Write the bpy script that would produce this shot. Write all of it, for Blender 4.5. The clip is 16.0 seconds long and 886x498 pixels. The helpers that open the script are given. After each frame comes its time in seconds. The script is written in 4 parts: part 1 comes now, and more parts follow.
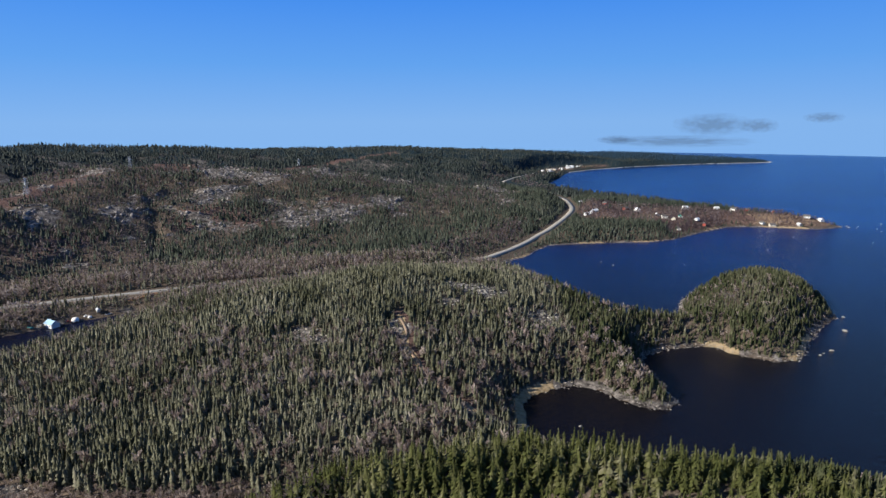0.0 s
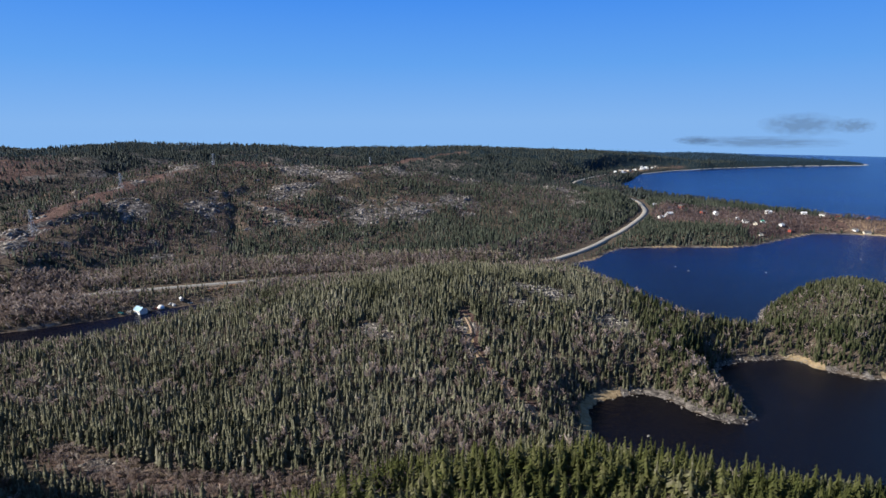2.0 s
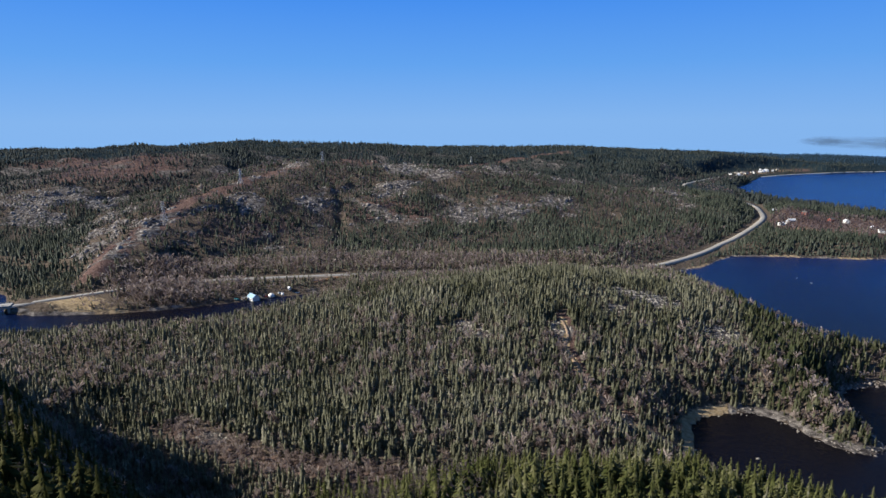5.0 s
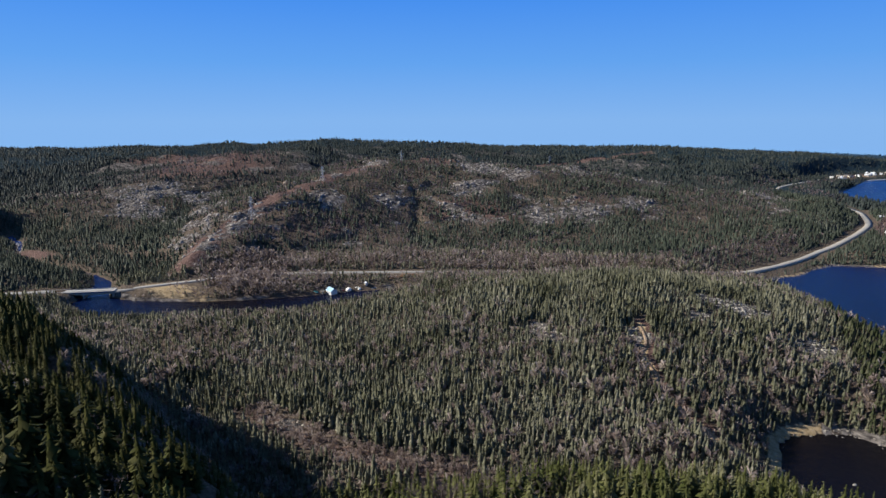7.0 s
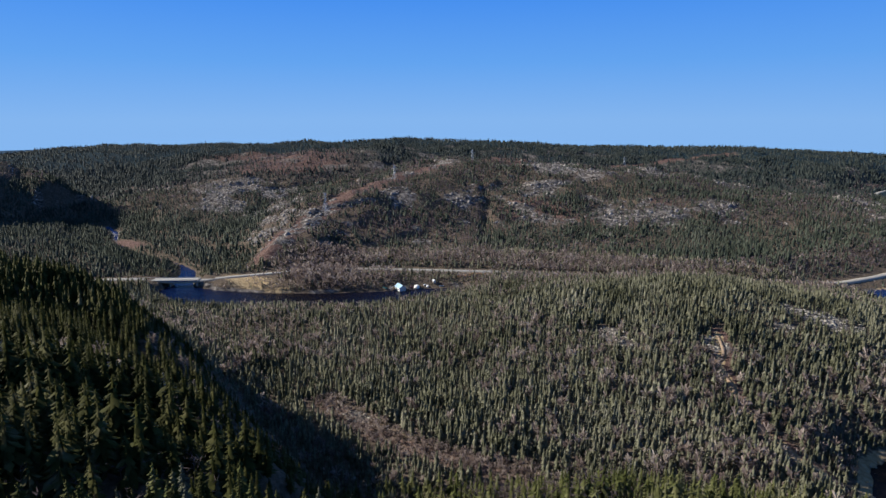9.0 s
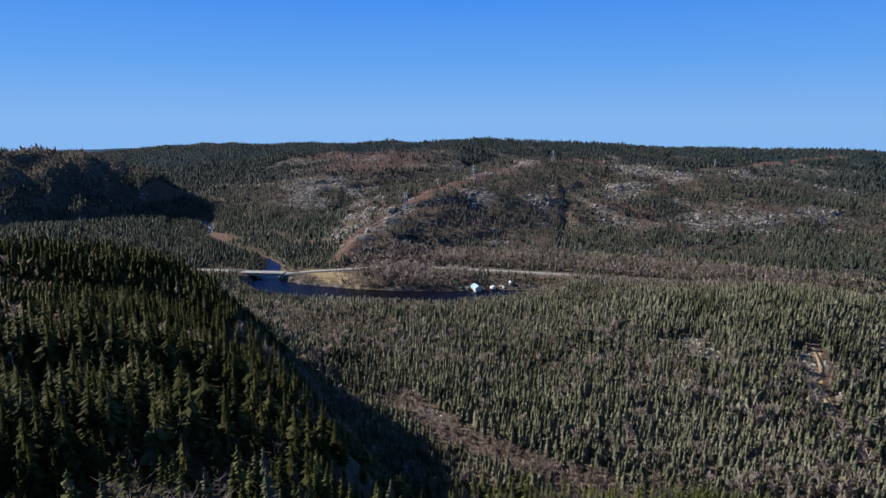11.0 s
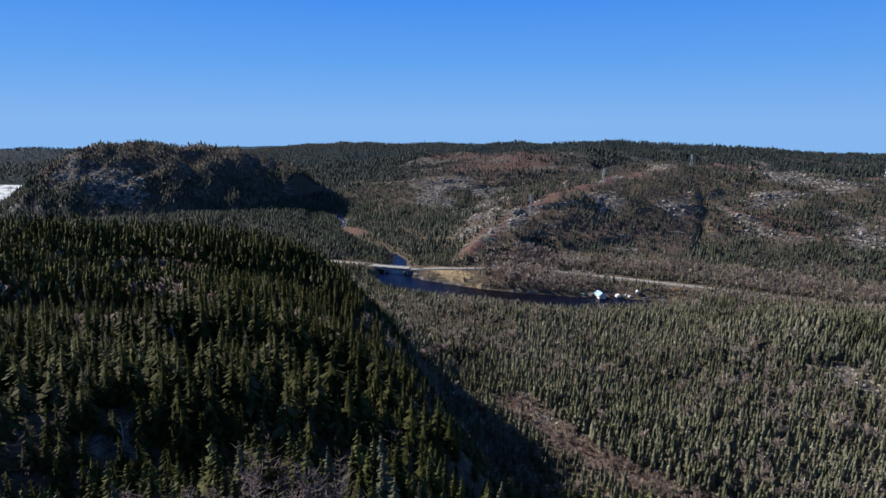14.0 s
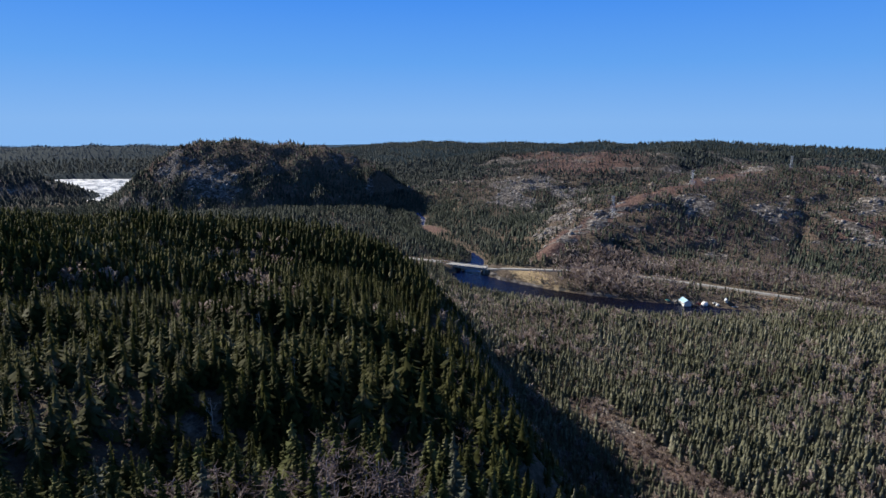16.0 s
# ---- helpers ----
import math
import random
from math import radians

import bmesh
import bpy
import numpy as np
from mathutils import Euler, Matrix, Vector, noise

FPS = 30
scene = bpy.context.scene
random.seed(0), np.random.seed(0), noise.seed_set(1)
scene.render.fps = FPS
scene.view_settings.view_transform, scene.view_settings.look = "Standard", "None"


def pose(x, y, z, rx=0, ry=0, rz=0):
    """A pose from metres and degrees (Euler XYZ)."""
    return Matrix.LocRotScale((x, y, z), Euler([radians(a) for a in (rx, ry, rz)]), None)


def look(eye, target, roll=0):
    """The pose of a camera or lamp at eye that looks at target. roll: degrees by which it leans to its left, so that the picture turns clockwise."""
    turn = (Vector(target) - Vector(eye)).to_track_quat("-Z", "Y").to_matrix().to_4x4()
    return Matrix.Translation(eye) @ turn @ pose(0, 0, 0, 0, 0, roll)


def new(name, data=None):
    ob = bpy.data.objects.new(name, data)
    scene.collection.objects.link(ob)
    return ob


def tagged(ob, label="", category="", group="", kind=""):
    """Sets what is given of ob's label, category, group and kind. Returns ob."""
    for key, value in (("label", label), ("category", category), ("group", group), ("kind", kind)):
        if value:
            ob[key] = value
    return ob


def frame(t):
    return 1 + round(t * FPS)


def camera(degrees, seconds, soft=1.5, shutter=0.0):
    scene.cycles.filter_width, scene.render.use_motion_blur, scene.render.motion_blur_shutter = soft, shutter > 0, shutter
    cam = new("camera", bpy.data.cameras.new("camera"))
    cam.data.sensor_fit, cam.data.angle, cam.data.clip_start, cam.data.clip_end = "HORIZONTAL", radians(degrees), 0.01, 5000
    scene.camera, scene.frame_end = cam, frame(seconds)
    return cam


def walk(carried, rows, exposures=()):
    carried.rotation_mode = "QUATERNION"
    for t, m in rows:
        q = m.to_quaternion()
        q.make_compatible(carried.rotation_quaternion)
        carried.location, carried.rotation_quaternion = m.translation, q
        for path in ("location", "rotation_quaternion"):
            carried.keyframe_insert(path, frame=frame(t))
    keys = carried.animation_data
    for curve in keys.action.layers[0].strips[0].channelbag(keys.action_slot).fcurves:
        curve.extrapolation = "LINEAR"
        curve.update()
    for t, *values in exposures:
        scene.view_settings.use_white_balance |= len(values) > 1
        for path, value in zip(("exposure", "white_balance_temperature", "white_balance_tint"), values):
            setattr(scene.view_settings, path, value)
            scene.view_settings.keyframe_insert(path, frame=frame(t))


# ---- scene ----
# Camera: a drone that hovers at one spot and turns slowly to its left.
PLAN = 1.4                          # metres in one unit of the plan lists below
EYE = (0.0, 0.0, 135.0 * PLAN)
TURN = [(0, 0, 12.13, -.2), (.5, 1.82, 12.14, -.18), (1, 3.54, 12.13, -.17), (1.5, 5.09, 12.14, -.16), (2, 6.64, 12.15, -.15), (2.5, 8.2, 12.16, -.16), (3, 9.69, 12.17, -.17),
        (3.5, 11.34, 12.18, -.17), (4, 12.94, 12.18, -.17), (6.5, 21.85, 12.22, -.2), (7, 23.73, 12.24, -.19), (7.5, 25.49, 12.26, -.15), (8, 27.17, 12.28, -.11), (8.5, 28.86, 12.29, -.1),
        (9, 30.53, 12.3, -.08), (11.5, 40.2, 12.23, .02), (12, 42.22, 12.21, .12), (12.5, 44.13, 12.19, .16), (13, 46.02, 12.17, .18), (13.5, 48.1, 12.16, .23), (14, 50.3, 12.17, .26),
        (14.5, 52.53, 12.2, .28), (15, 54.6, 12.22, .28), (15.5, 56.3, 12.25, .28), (16, 57.98, 12.28, .28)]      # seconds, degrees turned, tilt, lean
cam = camera(73.7, 16.0, soft=1.5)
walk(cam, [(t, Matrix.Translation(EYE) @ pose(0, 0, 0, 90 - down, 0, a) @ pose(0, 0, 0, 0, 0, lean)) for t, a, down, lean in TURN],
     exposures=[(0, 0.82), (16, 0.82)])

# Light: afternoon sun from the left, clear sky.
SUN_AZ, SUN_EL = -107.0, 29.0      # degrees clockwise from +Y, degrees above the horizon
world = bpy.data.worlds.new("sky")
scene.world = world
world.use_nodes = True
wn, wl = world.node_tree.nodes, world.node_tree.links
sky = wn.new("ShaderNodeTexSky")
sky.sky_type, sky.sun_disc = "NISHITA", False
sky.sun_elevation, sky.sun_rotation = radians(SUN_EL), radians(SUN_AZ)
sky.air_density, sky.dust_density, sky.ozone_density, sky.altitude = 1.0, 0.0, 2.0, 100
coord, lift = wn.new("ShaderNodeTexCoord"), wn.new("ShaderNodeMapping")
lift.inputs["Scale"].default_value = (1, 1, 2.2)      # deep clear blue starts low over the hills
lift.inputs["Location"].default_value = (0, 0, 1.50)
wl.new(coord.outputs["Generated"], lift.inputs["Vector"])
wl.new(lift.outputs["Vector"], sky.inputs["Vector"])
# dry, clean air: the blue deepens evenly from the horizon to a dark zenith
height_of, deepen = wn.new("ShaderNodeSeparateXYZ"), wn.new("ShaderNodeValToRGB")
wl.new(coord.outputs["Generated"], height_of.inputs["Vector"])
wl.new(height_of.outputs["Z"], deepen.inputs["Fac"])
deepen.color_ramp.elements.new(0.3)
deepen.color_ramp.elements.new(0.5)
for e, p, c in zip(deepen.color_ramp.elements, (0.0, 0.09, 0.2, 0.8), ((1.85, 2.1, 2.02), (1.0, 1.68, 2.04), (0.44, 1.20, 2.02), (0.40, 0.46, 0.50))):
    e.position, e.color = p, (*c, 1)
tint = wn.new("ShaderNodeVectorMath")
tint.operation = "MULTIPLY"
wl.new(sky.outputs["Color"], tint.inputs[0])
wl.new(deepen.outputs["Color"], tint.inputs[1])
wl.new(tint.outputs["Vector"], wn["Background"].inputs["Color"])
wn["Background"].inputs["Strength"].default_value = 0.12
sun = new("sun", bpy.data.lights.new("sun", "SUN"))
sun.data.energy, sun.data.angle, sun.data.color = 5.0, radians(0.53), (1.0, 0.93, 0.81)
sa, se = radians(SUN_AZ), radians(SUN_EL)
sun.matrix_world = look((0, 0, 0), (-math.sin(sa) * math.cos(se), -math.cos(sa) * math.cos(se), -math.sin(se)))


# ---- materials ----
def nodes_of(name):
    m = bpy.data.materials.new(name)
    m.use_nodes = True
    return m, m.node_tree.nodes, m.node_tree.links, m.node_tree.nodes["Principled BSDF"]


def ramp(n, stops):
    r = n.new("ShaderNodeValToRGB")
    while len(r.color_ramp.elements) < len(stops):
        r.color_ramp.elements.new(0.5)
    for e, (p, c) in zip(r.color_ramp.elements, stops):
        e.position, e.color = p, (*c, 1)
    return r


def noise_tex(n, l, scale, detail=4, rough=0.6, stretch=None):
    c = n.new("ShaderNodeNewGeometry")
    t = n.new("ShaderNodeTexNoise")
    t.inputs["Scale"].default_value, t.inputs["Detail"].default_value, t.inputs["Roughness"].default_value = scale, detail, rough
    if stretch:
        m = n.new("ShaderNodeMapping")
        m.inputs["Scale"].default_value = stretch
        l.new(c.outputs["Position"], m.inputs["Vector"])
        l.new(m.outputs["Vector"], t.inputs["Vector"])
    else:
        l.new(c.outputs["Position"], t.inputs["Vector"])
    return t


def mix(n, l, fac, a, b, blend="MIX"):
    m = n.new("ShaderNodeMix")
    m.data_type, m.blend_type = "RGBA", blend
    for sock, v in (("Factor", fac), ("A", a), ("B", b)):
        i = [x for x in m.inputs if x.name == sock and (x.type == "RGBA" or sock == "Factor" and x.type == "VALUE")][0]
        if isinstance(v, (int, float)):
            i.default_value = v
        elif isinstance(v, tuple):
            i.default_value = (*v, 1)
        else:
            l.new(v, i)
    return [o for o in m.outputs if o.type == "RGBA"][0]


def bumped(n, l, p, height, strength, distance):
    b = n.new("ShaderNodeBump")
    b.inputs["Strength"].default_value, b.inputs["Distance"].default_value = strength, distance
    l.new(height, b.inputs["Height"])
    l.new(b.outputs["Normal"], p.inputs["Normal"])


def foliage(name, stops, patch=0.02, rough=0.75, through_light=0.42):
    """Needles or twigs: colour differs from tree to tree, from stand to stand and from branch to branch."""
    m, n, l, p = nodes_of(name)
    one, stand = noise_tex(n, l, 0.22, 1.5, 0.5), noise_tex(n, l, patch, 3)
    geo = n.new("ShaderNodeNewGeometry")
    add = n.new("ShaderNodeMath")
    add.operation = "MULTIPLY_ADD"
    l.new(one.outputs["Fac"], add.inputs[0])
    add.inputs[1].default_value = 0.75
    half = n.new("ShaderNodeMath")
    half.operation = "MULTIPLY_ADD"
    l.new(stand.outputs["Fac"], half.inputs[0])
    half.inputs[1].default_value, half.inputs[2].default_value = 0.85, -0.31
    l.new(half.outputs[0], add.inputs[2])
    r = ramp(n, stops)
    l.new(add.outputs[0], r.inputs["Fac"])
    vary = ramp(n, [(0, (0.72, 0.72, 0.72)), (1, (1.28, 1.28, 1.28))])
    l.new(geo.outputs["Random Per Island"], vary.inputs["Fac"])
    tint = mix(n, l, 1.0, r.outputs["Color"], vary.outputs["Color"], "MULTIPLY")
    l.new(tint, p.inputs["Base Color"])
    thin, both = n.new("ShaderNodeBsdfTranslucent"), n.new("ShaderNodeMixShader")      # light passes between the needles
    l.new(tint, thin.inputs["Color"])
    both.inputs[0].default_value = through_light
    l.new(p.outputs[0], both.inputs[1])
    l.new(thin.outputs[0], both.inputs[2])
    l.new(both.outputs[0], n["Material Output"].inputs["Surface"])
    p.inputs["Roughness"].default_value = rough
    p.inputs["Specular IOR Level"].default_value = 0.06
    return m


def plain(name, colour, rough=0.7, vary=0.25, scale=2.0, bump=0.3, metal=0.0):
    m, n, l, p = nodes_of(name)
    t = noise_tex(n, l, scale, 5)
    r = ramp(n, [(0.3, tuple(c * (1 - vary) for c in colour)), (0.7, tuple(min(1, c * (1 + vary)) for c in colour))])
    l.new(t.outputs["Fac"], r.inputs["Fac"])
    l.new(r.outputs["Color"], p.inputs["Base Color"])
    p.inputs["Roughness"].default_value, p.inputs["Metallic"].default_value = rough, metal
    bumped(n, l, p, t.outputs["Fac"], bump, 0.1)
    return m


SPRUCE = foliage("spruce_needles", [(0.22, (0.052, 0.058, 0.034)), (0.38, (0.106, 0.109, 0.070)), (0.52, (0.158, 0.160, 0.113)), (0.66, (0.205, 0.203, 0.150)), (0.85, (0.28, 0.270, 0.22))], through_light=0.38)
SPRUCE_GREEN = foliage("healthy_spruce_needles", [(0.25, (0.048, 0.060, 0.019)), (0.45, (0.094, 0.104, 0.037)), (0.60, (0.145, 0.148, 0.067)), (0.76, (0.24, 0.23, 0.16))])
SPRUCE_SHORE = foliage("shore_spruce_needles", [(0.25, (0.036, 0.048, 0.022)), (0.45, (0.070, 0.080, 0.042)), (0.60, (0.115, 0.118, 0.074)), (0.80, (0.22, 0.21, 0.165))])
# darker copy for the near ridge: its backlit shade is put into the colour
SPRUCE_RIDGE = foliage("dimmed_ridge_needles", [(0.25, (0.022, 0.026, 0.007)), (0.45, (0.042, 0.046, 0.012)), (0.60, (0.072, 0.072, 0.026)), (0.76, (0.15, 0.142, 0.09))], through_light=0.28)
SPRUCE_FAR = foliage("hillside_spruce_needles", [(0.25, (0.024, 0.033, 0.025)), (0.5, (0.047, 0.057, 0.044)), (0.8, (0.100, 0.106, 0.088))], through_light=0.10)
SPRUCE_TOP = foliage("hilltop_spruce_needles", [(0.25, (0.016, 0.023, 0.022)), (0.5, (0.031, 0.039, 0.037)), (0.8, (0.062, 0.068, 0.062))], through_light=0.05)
# blue of the hazy distance is put into these needles' colour
SPRUCE_HAZE_BLUE = foliage("haze_tinted_spruce_needles", [(0.25, (0.013, 0.030, 0.052)), (0.5, (0.020, 0.042, 0.070)), (0.8, (0.032, 0.058, 0.088))], through_light=0.02)
MAUVE_TWIGS = foliage("mauve_bare_twigs", [(0.3, (0.075, 0.058, 0.060)), (0.5, (0.13, 0.102, 0.104)), (0.7, (0.21, 0.175, 0.170)), (0.85, (0.33, 0.29, 0.27))], 0.03)
TWIGS = foliage("bare_twigs", [(0.3, (0.155, 0.118, 0.108)), (0.5, (0.24, 0.195, 0.178)), (0.7, (0.38, 0.33, 0.295)), (0.85, (0.54, 0.49, 0.43))], 0.05)
BARK = plain("bark", (0.11, 0.085, 0.065), 0.9, 0.4, 6)
ROCK = plain("granite", (0.34, 0.31, 0.28), 0.85, 0.35, 0.6, 0.8)
CRAG_ROCK = plain("weathered_granite", (0.20, 0.183, 0.172), 0.9, 0.6, 0.22, 0.9)
PALE_ROCK = plain("pale_granite", (0.27, 0.25, 0.215), 0.85, 0.35, 0.8, 0.6)
ASPHALT = plain("worn_asphalt", (0.235, 0.228, 0.215), 0.9, 0.18, 0.8, 0.15)
TRAIL_SAND = plain("trail_sand", (0.25, 0.18, 0.125), 0.95, 0.4, 0.8, 0.4)
SHORE_ROCK = plain("shore_granite", (0.25, 0.225, 0.20), 0.9, 0.4, 0.6, 0.8)
BEACH_STONE = plain("pale_beach_stones", (0.46, 0.44, 0.40), 0.9, 0.2, 0.05, 0.3)
GRAVEL = plain("road_gravel", (0.30, 0.26, 0.215), 0.95, 0.3, 1.2, 0.4)


def ground_material():
    """Forest floor, bare granite, red-brown heath and pale sand, laid out by the 'cover' attribute."""
    m, n, l, p = nodes_of("forest_floor")
    att = n.new("ShaderNodeAttribute")
    att.attribute_name = "cover"
    sep = n.new("ShaderNodeSeparateColor")
    l.new(att.outputs["Color"], sep.inputs["Color"])
    fine, wide, crack = noise_tex(n, l, 0.35, 6, 0.65), noise_tex(n, l, 0.03, 4), noise_tex(n, l, 0.12, 8, 0.75, (1, 1, 2.5))
    floor = ramp(n, [(0.3, (0.050, 0.041, 0.031)), (0.5, (0.098, 0.078, 0.062)), (0.7, (0.160, 0.130, 0.106))])
    l.new(fine.outputs["Fac"], floor.inputs["Fac"])
    heath = ramp(n, [(0.35, (0.066, 0.040, 0.036)), (0.55, (0.130, 0.086, 0.076)), (0.7, (0.215, 0.155, 0.13))])
    l.new(fine.outputs["Fac"], heath.inputs["Fac"])
    rock = ramp(n, [(0.40, (0.026, 0.023, 0.023)), (0.47, (0.075, 0.068, 0.065)), (0.54, (0.145, 0.131, 0.122)), (0.64, (0.26, 0.24, 0.22))])
    l.new(crack.outputs["Fac"], rock.inputs["Fac"])
    sand = ramp(n, [(0.3, (0.20, 0.145, 0.08)), (0.7, (0.42, 0.33, 0.21))])
    l.new(fine.outputs["Fac"], sand.inputs["Fac"])
    def weight(src):
        # ragged borders between the covers
        a = n.new("ShaderNodeMath"); a.operation = "MULTIPLY_ADD"
        l.new(fine.outputs["Fac"], a.inputs[0]); a.inputs[1].default_value = 0.9
        l.new(src, a.inputs[2])
        b = n.new("ShaderNodeMapRange")
        b.inputs["From Min"].default_value, b.inputs["From Max"].default_value = 0.78, 1.02
        l.new(a.outputs[0], b.inputs["Value"])
        return b.outputs[0]
    canopy = ramp(n, [(0.35, (0.011, 0.021, 0.028)), (0.65, (0.024, 0.040, 0.050))])      # woods too far off to tell the trees apart, tinted towards haze blue
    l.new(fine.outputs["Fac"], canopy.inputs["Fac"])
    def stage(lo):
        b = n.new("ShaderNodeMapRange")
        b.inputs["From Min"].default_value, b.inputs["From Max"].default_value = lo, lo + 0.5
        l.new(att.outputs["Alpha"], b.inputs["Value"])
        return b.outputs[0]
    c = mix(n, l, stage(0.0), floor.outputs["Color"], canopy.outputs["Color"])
    # farthest ground: aerial haze painted as a flat blue
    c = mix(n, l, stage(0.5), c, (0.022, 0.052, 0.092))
    c = mix(n, l, weight(sep.outputs["Green"]), c, heath.outputs["Color"])
    c = mix(n, l, weight(sep.outputs["Blue"]), c, sand.outputs["Color"])
    c = mix(n, l, weight(sep.outputs["Red"]), c, rock.outputs["Color"])
    l.new(c, p.inputs["Base Color"])
    p.inputs["Roughness"].default_value = 0.95
    p.inputs["Specular IOR Level"].default_value = 0.02
    bumped(n, l, p, crack.outputs["Fac"], 0.9, 2.0)
    return m


GROUND = ground_material()


def water_material(name="sea_water", rough=0.2, chop_strength=0.8, white_glitter=False):
    m, n, l, p = nodes_of(name)
    wide = noise_tex(n, l, 0.004, 3)
    # peat-brown water in the cove, blue out at sea
    geo, up, sea = n.new("ShaderNodeNewGeometry"), n.new("ShaderNodeSeparateXYZ"), n.new("ShaderNodeMapRange")
    l.new(geo.outputs["Position"], up.inputs["Vector"])
    l.new(up.outputs["Y"], sea.inputs["Value"])
    sea.inputs["From Min"].default_value, sea.inputs["From Max"].default_value = 450, 1150
    blue = ramp(n, [(0.35, (0.001, 0.012, 0.085)), (0.65, (0.001, 0.024, 0.135))])
    l.new(wide.outputs["Fac"], blue.inputs["Fac"])
    west, most = n.new("ShaderNodeMapRange"), n.new("ShaderNodeMath")
    l.new(up.outputs["X"], west.inputs["Value"])
    west.inputs["From Min"].default_value, west.inputs["From Max"].default_value = -480, -900
    most.operation = "MAXIMUM"
    l.new(sea.outputs["Result"], most.inputs[0])
    l.new(west.outputs["Result"], most.inputs[1])
    l.new(mix(n, l, most.outputs[0], (0.0035, 0.003, 0.005), blue.outputs["Color"]), p.inputs["Base Color"])
    p.inputs["Roughness"].default_value, p.inputs["IOR"].default_value = rough, 1.33
    p.inputs["Specular IOR Level"].default_value = 0.15
    chop = noise_tex(n, l, 0.35, 5, 0.65, (1.0, 0.6, 1))
    if white_glitter:
        # the sun's glitter is painted as white streaks in the base colour
        glints = noise_tex(n, l, 0.045, 6, 0.7, (0.35, 1.0, 1))
        white = ramp(n, [(0.38, (0.05, 0.08, 0.13)), (0.52, (0.42, 0.45, 0.50)), (0.66, (0.66, 0.68, 0.71))])
        l.new(glints.outputs["Fac"], white.inputs["Fac"])
        l.new(white.outputs["Color"], p.inputs["Base Color"])
    bumped(n, l, p, chop.outputs["Fac"], chop_strength, 1.6)
    return m


WATER = water_material()
WINDY_WATER = water_material("windswept_lake_water", 0.5, 1.0, True)

# ---- the lie of the land ----
RNG = np.random.default_rng(7)
PERM = RNG.random((256, 256))


def value_noise(x, y):
    i, j = np.floor(x).astype(int), np.floor(y).astype(int)
    u, v = x - i, y - j
    u, v = u * u * (3 - 2 * u), v * v * (3 - 2 * v)
    g = lambda a, b: PERM[a & 255, b & 255]
    return (g(i, j) * (1 - u) + g(i + 1, j) * u) * (1 - v) + (g(i, j + 1) * (1 - u) + g(i + 1, j + 1) * u) * v


def fbm(x, y, size, octaves=4):
    s, a, tot = 0.0, 1.0, 0.0
    for k in range(octaves):
        s = s + a * (value_noise(x / size * 2 ** k + 17.3 * k, y / size * 2 ** k + 9.1 * k) * 2 - 1)
        tot, a = tot + a, a * 0.5
    return s / tot


def smooth(t):
    t = np.clip(t, 0, 1)
    return t * t * (3 - 2 * t)


def bearing(a, r):
    return r * math.sin(radians(a)), r * math.cos(radians(a))


def segment(x, y, a, b):
    dx, dy = b[0] - a[0], b[1] - a[1]
    t = np.clip(((x - a[0]) * dx + (y - a[1]) * dy) / (dx * dx + dy * dy), 0, 1)
    return np.hypot(x - a[0] - t * dx, y - a[1] - t * dy), t


def along(x, y, pts):
    """Least distance from a line of points, and the values that the points carry there."""
    best, val = np.full(np.shape(x), 1e9), np.zeros(np.shape(x))
    for a, b in zip(pts, pts[1:]):
        d, t = segment(x, y, a, b)
        near = d < best
        best = np.where(near, d, best)
        if len(a) > 2:
            val = np.where(near, a[2] + (b[2] - a[2]) * t, val)
    return best, val


def ridge(x, y, pts, foot=8.0, power=1.0):
    """A hill along a crest. Points: bearing, distance, height, reach of its slopes."""
    h = np.full(np.shape(x), -1e3)
    c = [(*bearing(a, r), z, w) for a, r, z, w in pts]
    for a, b in zip(c, c[1:]):
        d, t = segment(x, y, a, b)
        z, w = a[2] + (b[2] - a[2]) * t, a[3] + (b[3] - a[3]) * t
        h = np.maximum(h, foot + (z - foot) * smooth(1 - d / w) ** power)
    return h


def inside(x, y, poly):
    """Distance to a closed outline: positive inside."""
    best, odd = np.full(np.shape(x), 1e9), np.zeros(np.shape(x), bool)
    for a, b in zip(poly, poly[1:] + poly[:1]):
        best = np.minimum(best, segment(x, y, a, b)[0])
        if a[1] != b[1]:
            odd ^= ((a[1] > y) != (b[1] > y)) & (x < (b[0] - a[0]) * (y - a[1]) / (b[1] - a[1]) + a[0])
    return np.where(odd, best, -best)


SEA_BEND = 3.77e-5                 # the sea falls away below the horizon
# Shorelines, in plan units east and north of the spot below the drone.
COVE = [(700, -300), (400, 110), (300, 145), (230, 172), (164, 197), (134, 206), (112, 207), (92, 211), (71, 215), (50, 222), (38, 240),
        (39, 266), (44, 275), (56, 283), (68, 288), (76, 285), (83, 278), (89, 269), (99, 262), (107, 261), (115, 267),
        (113, 290), (112, 312), (119, 328), (135, 337), (155, 342), (168, 341), (169, 333), (180, 324), (190, 318),
        (204, 320), (217, 333), (228, 349), (246, 369), (275, 394), (290, 430), (298, 470), (285, 500)]
BAY = [(250, 495), (212, 470), (182, 434), (168, 404), (150, 382), (124, 380), (107, 398), (96, 430), (80, 487), (55, 540),
       (62, 570), (84, 588), (97, 614), (117, 644), (170, 656), (236, 662), (267, 675), (318, 718), (368, 757), (416, 756),
       (459, 744), (478, 739), (518, 755), (515, 778), (434, 878), (374, 945), (310, 1034), (281, 1072)]
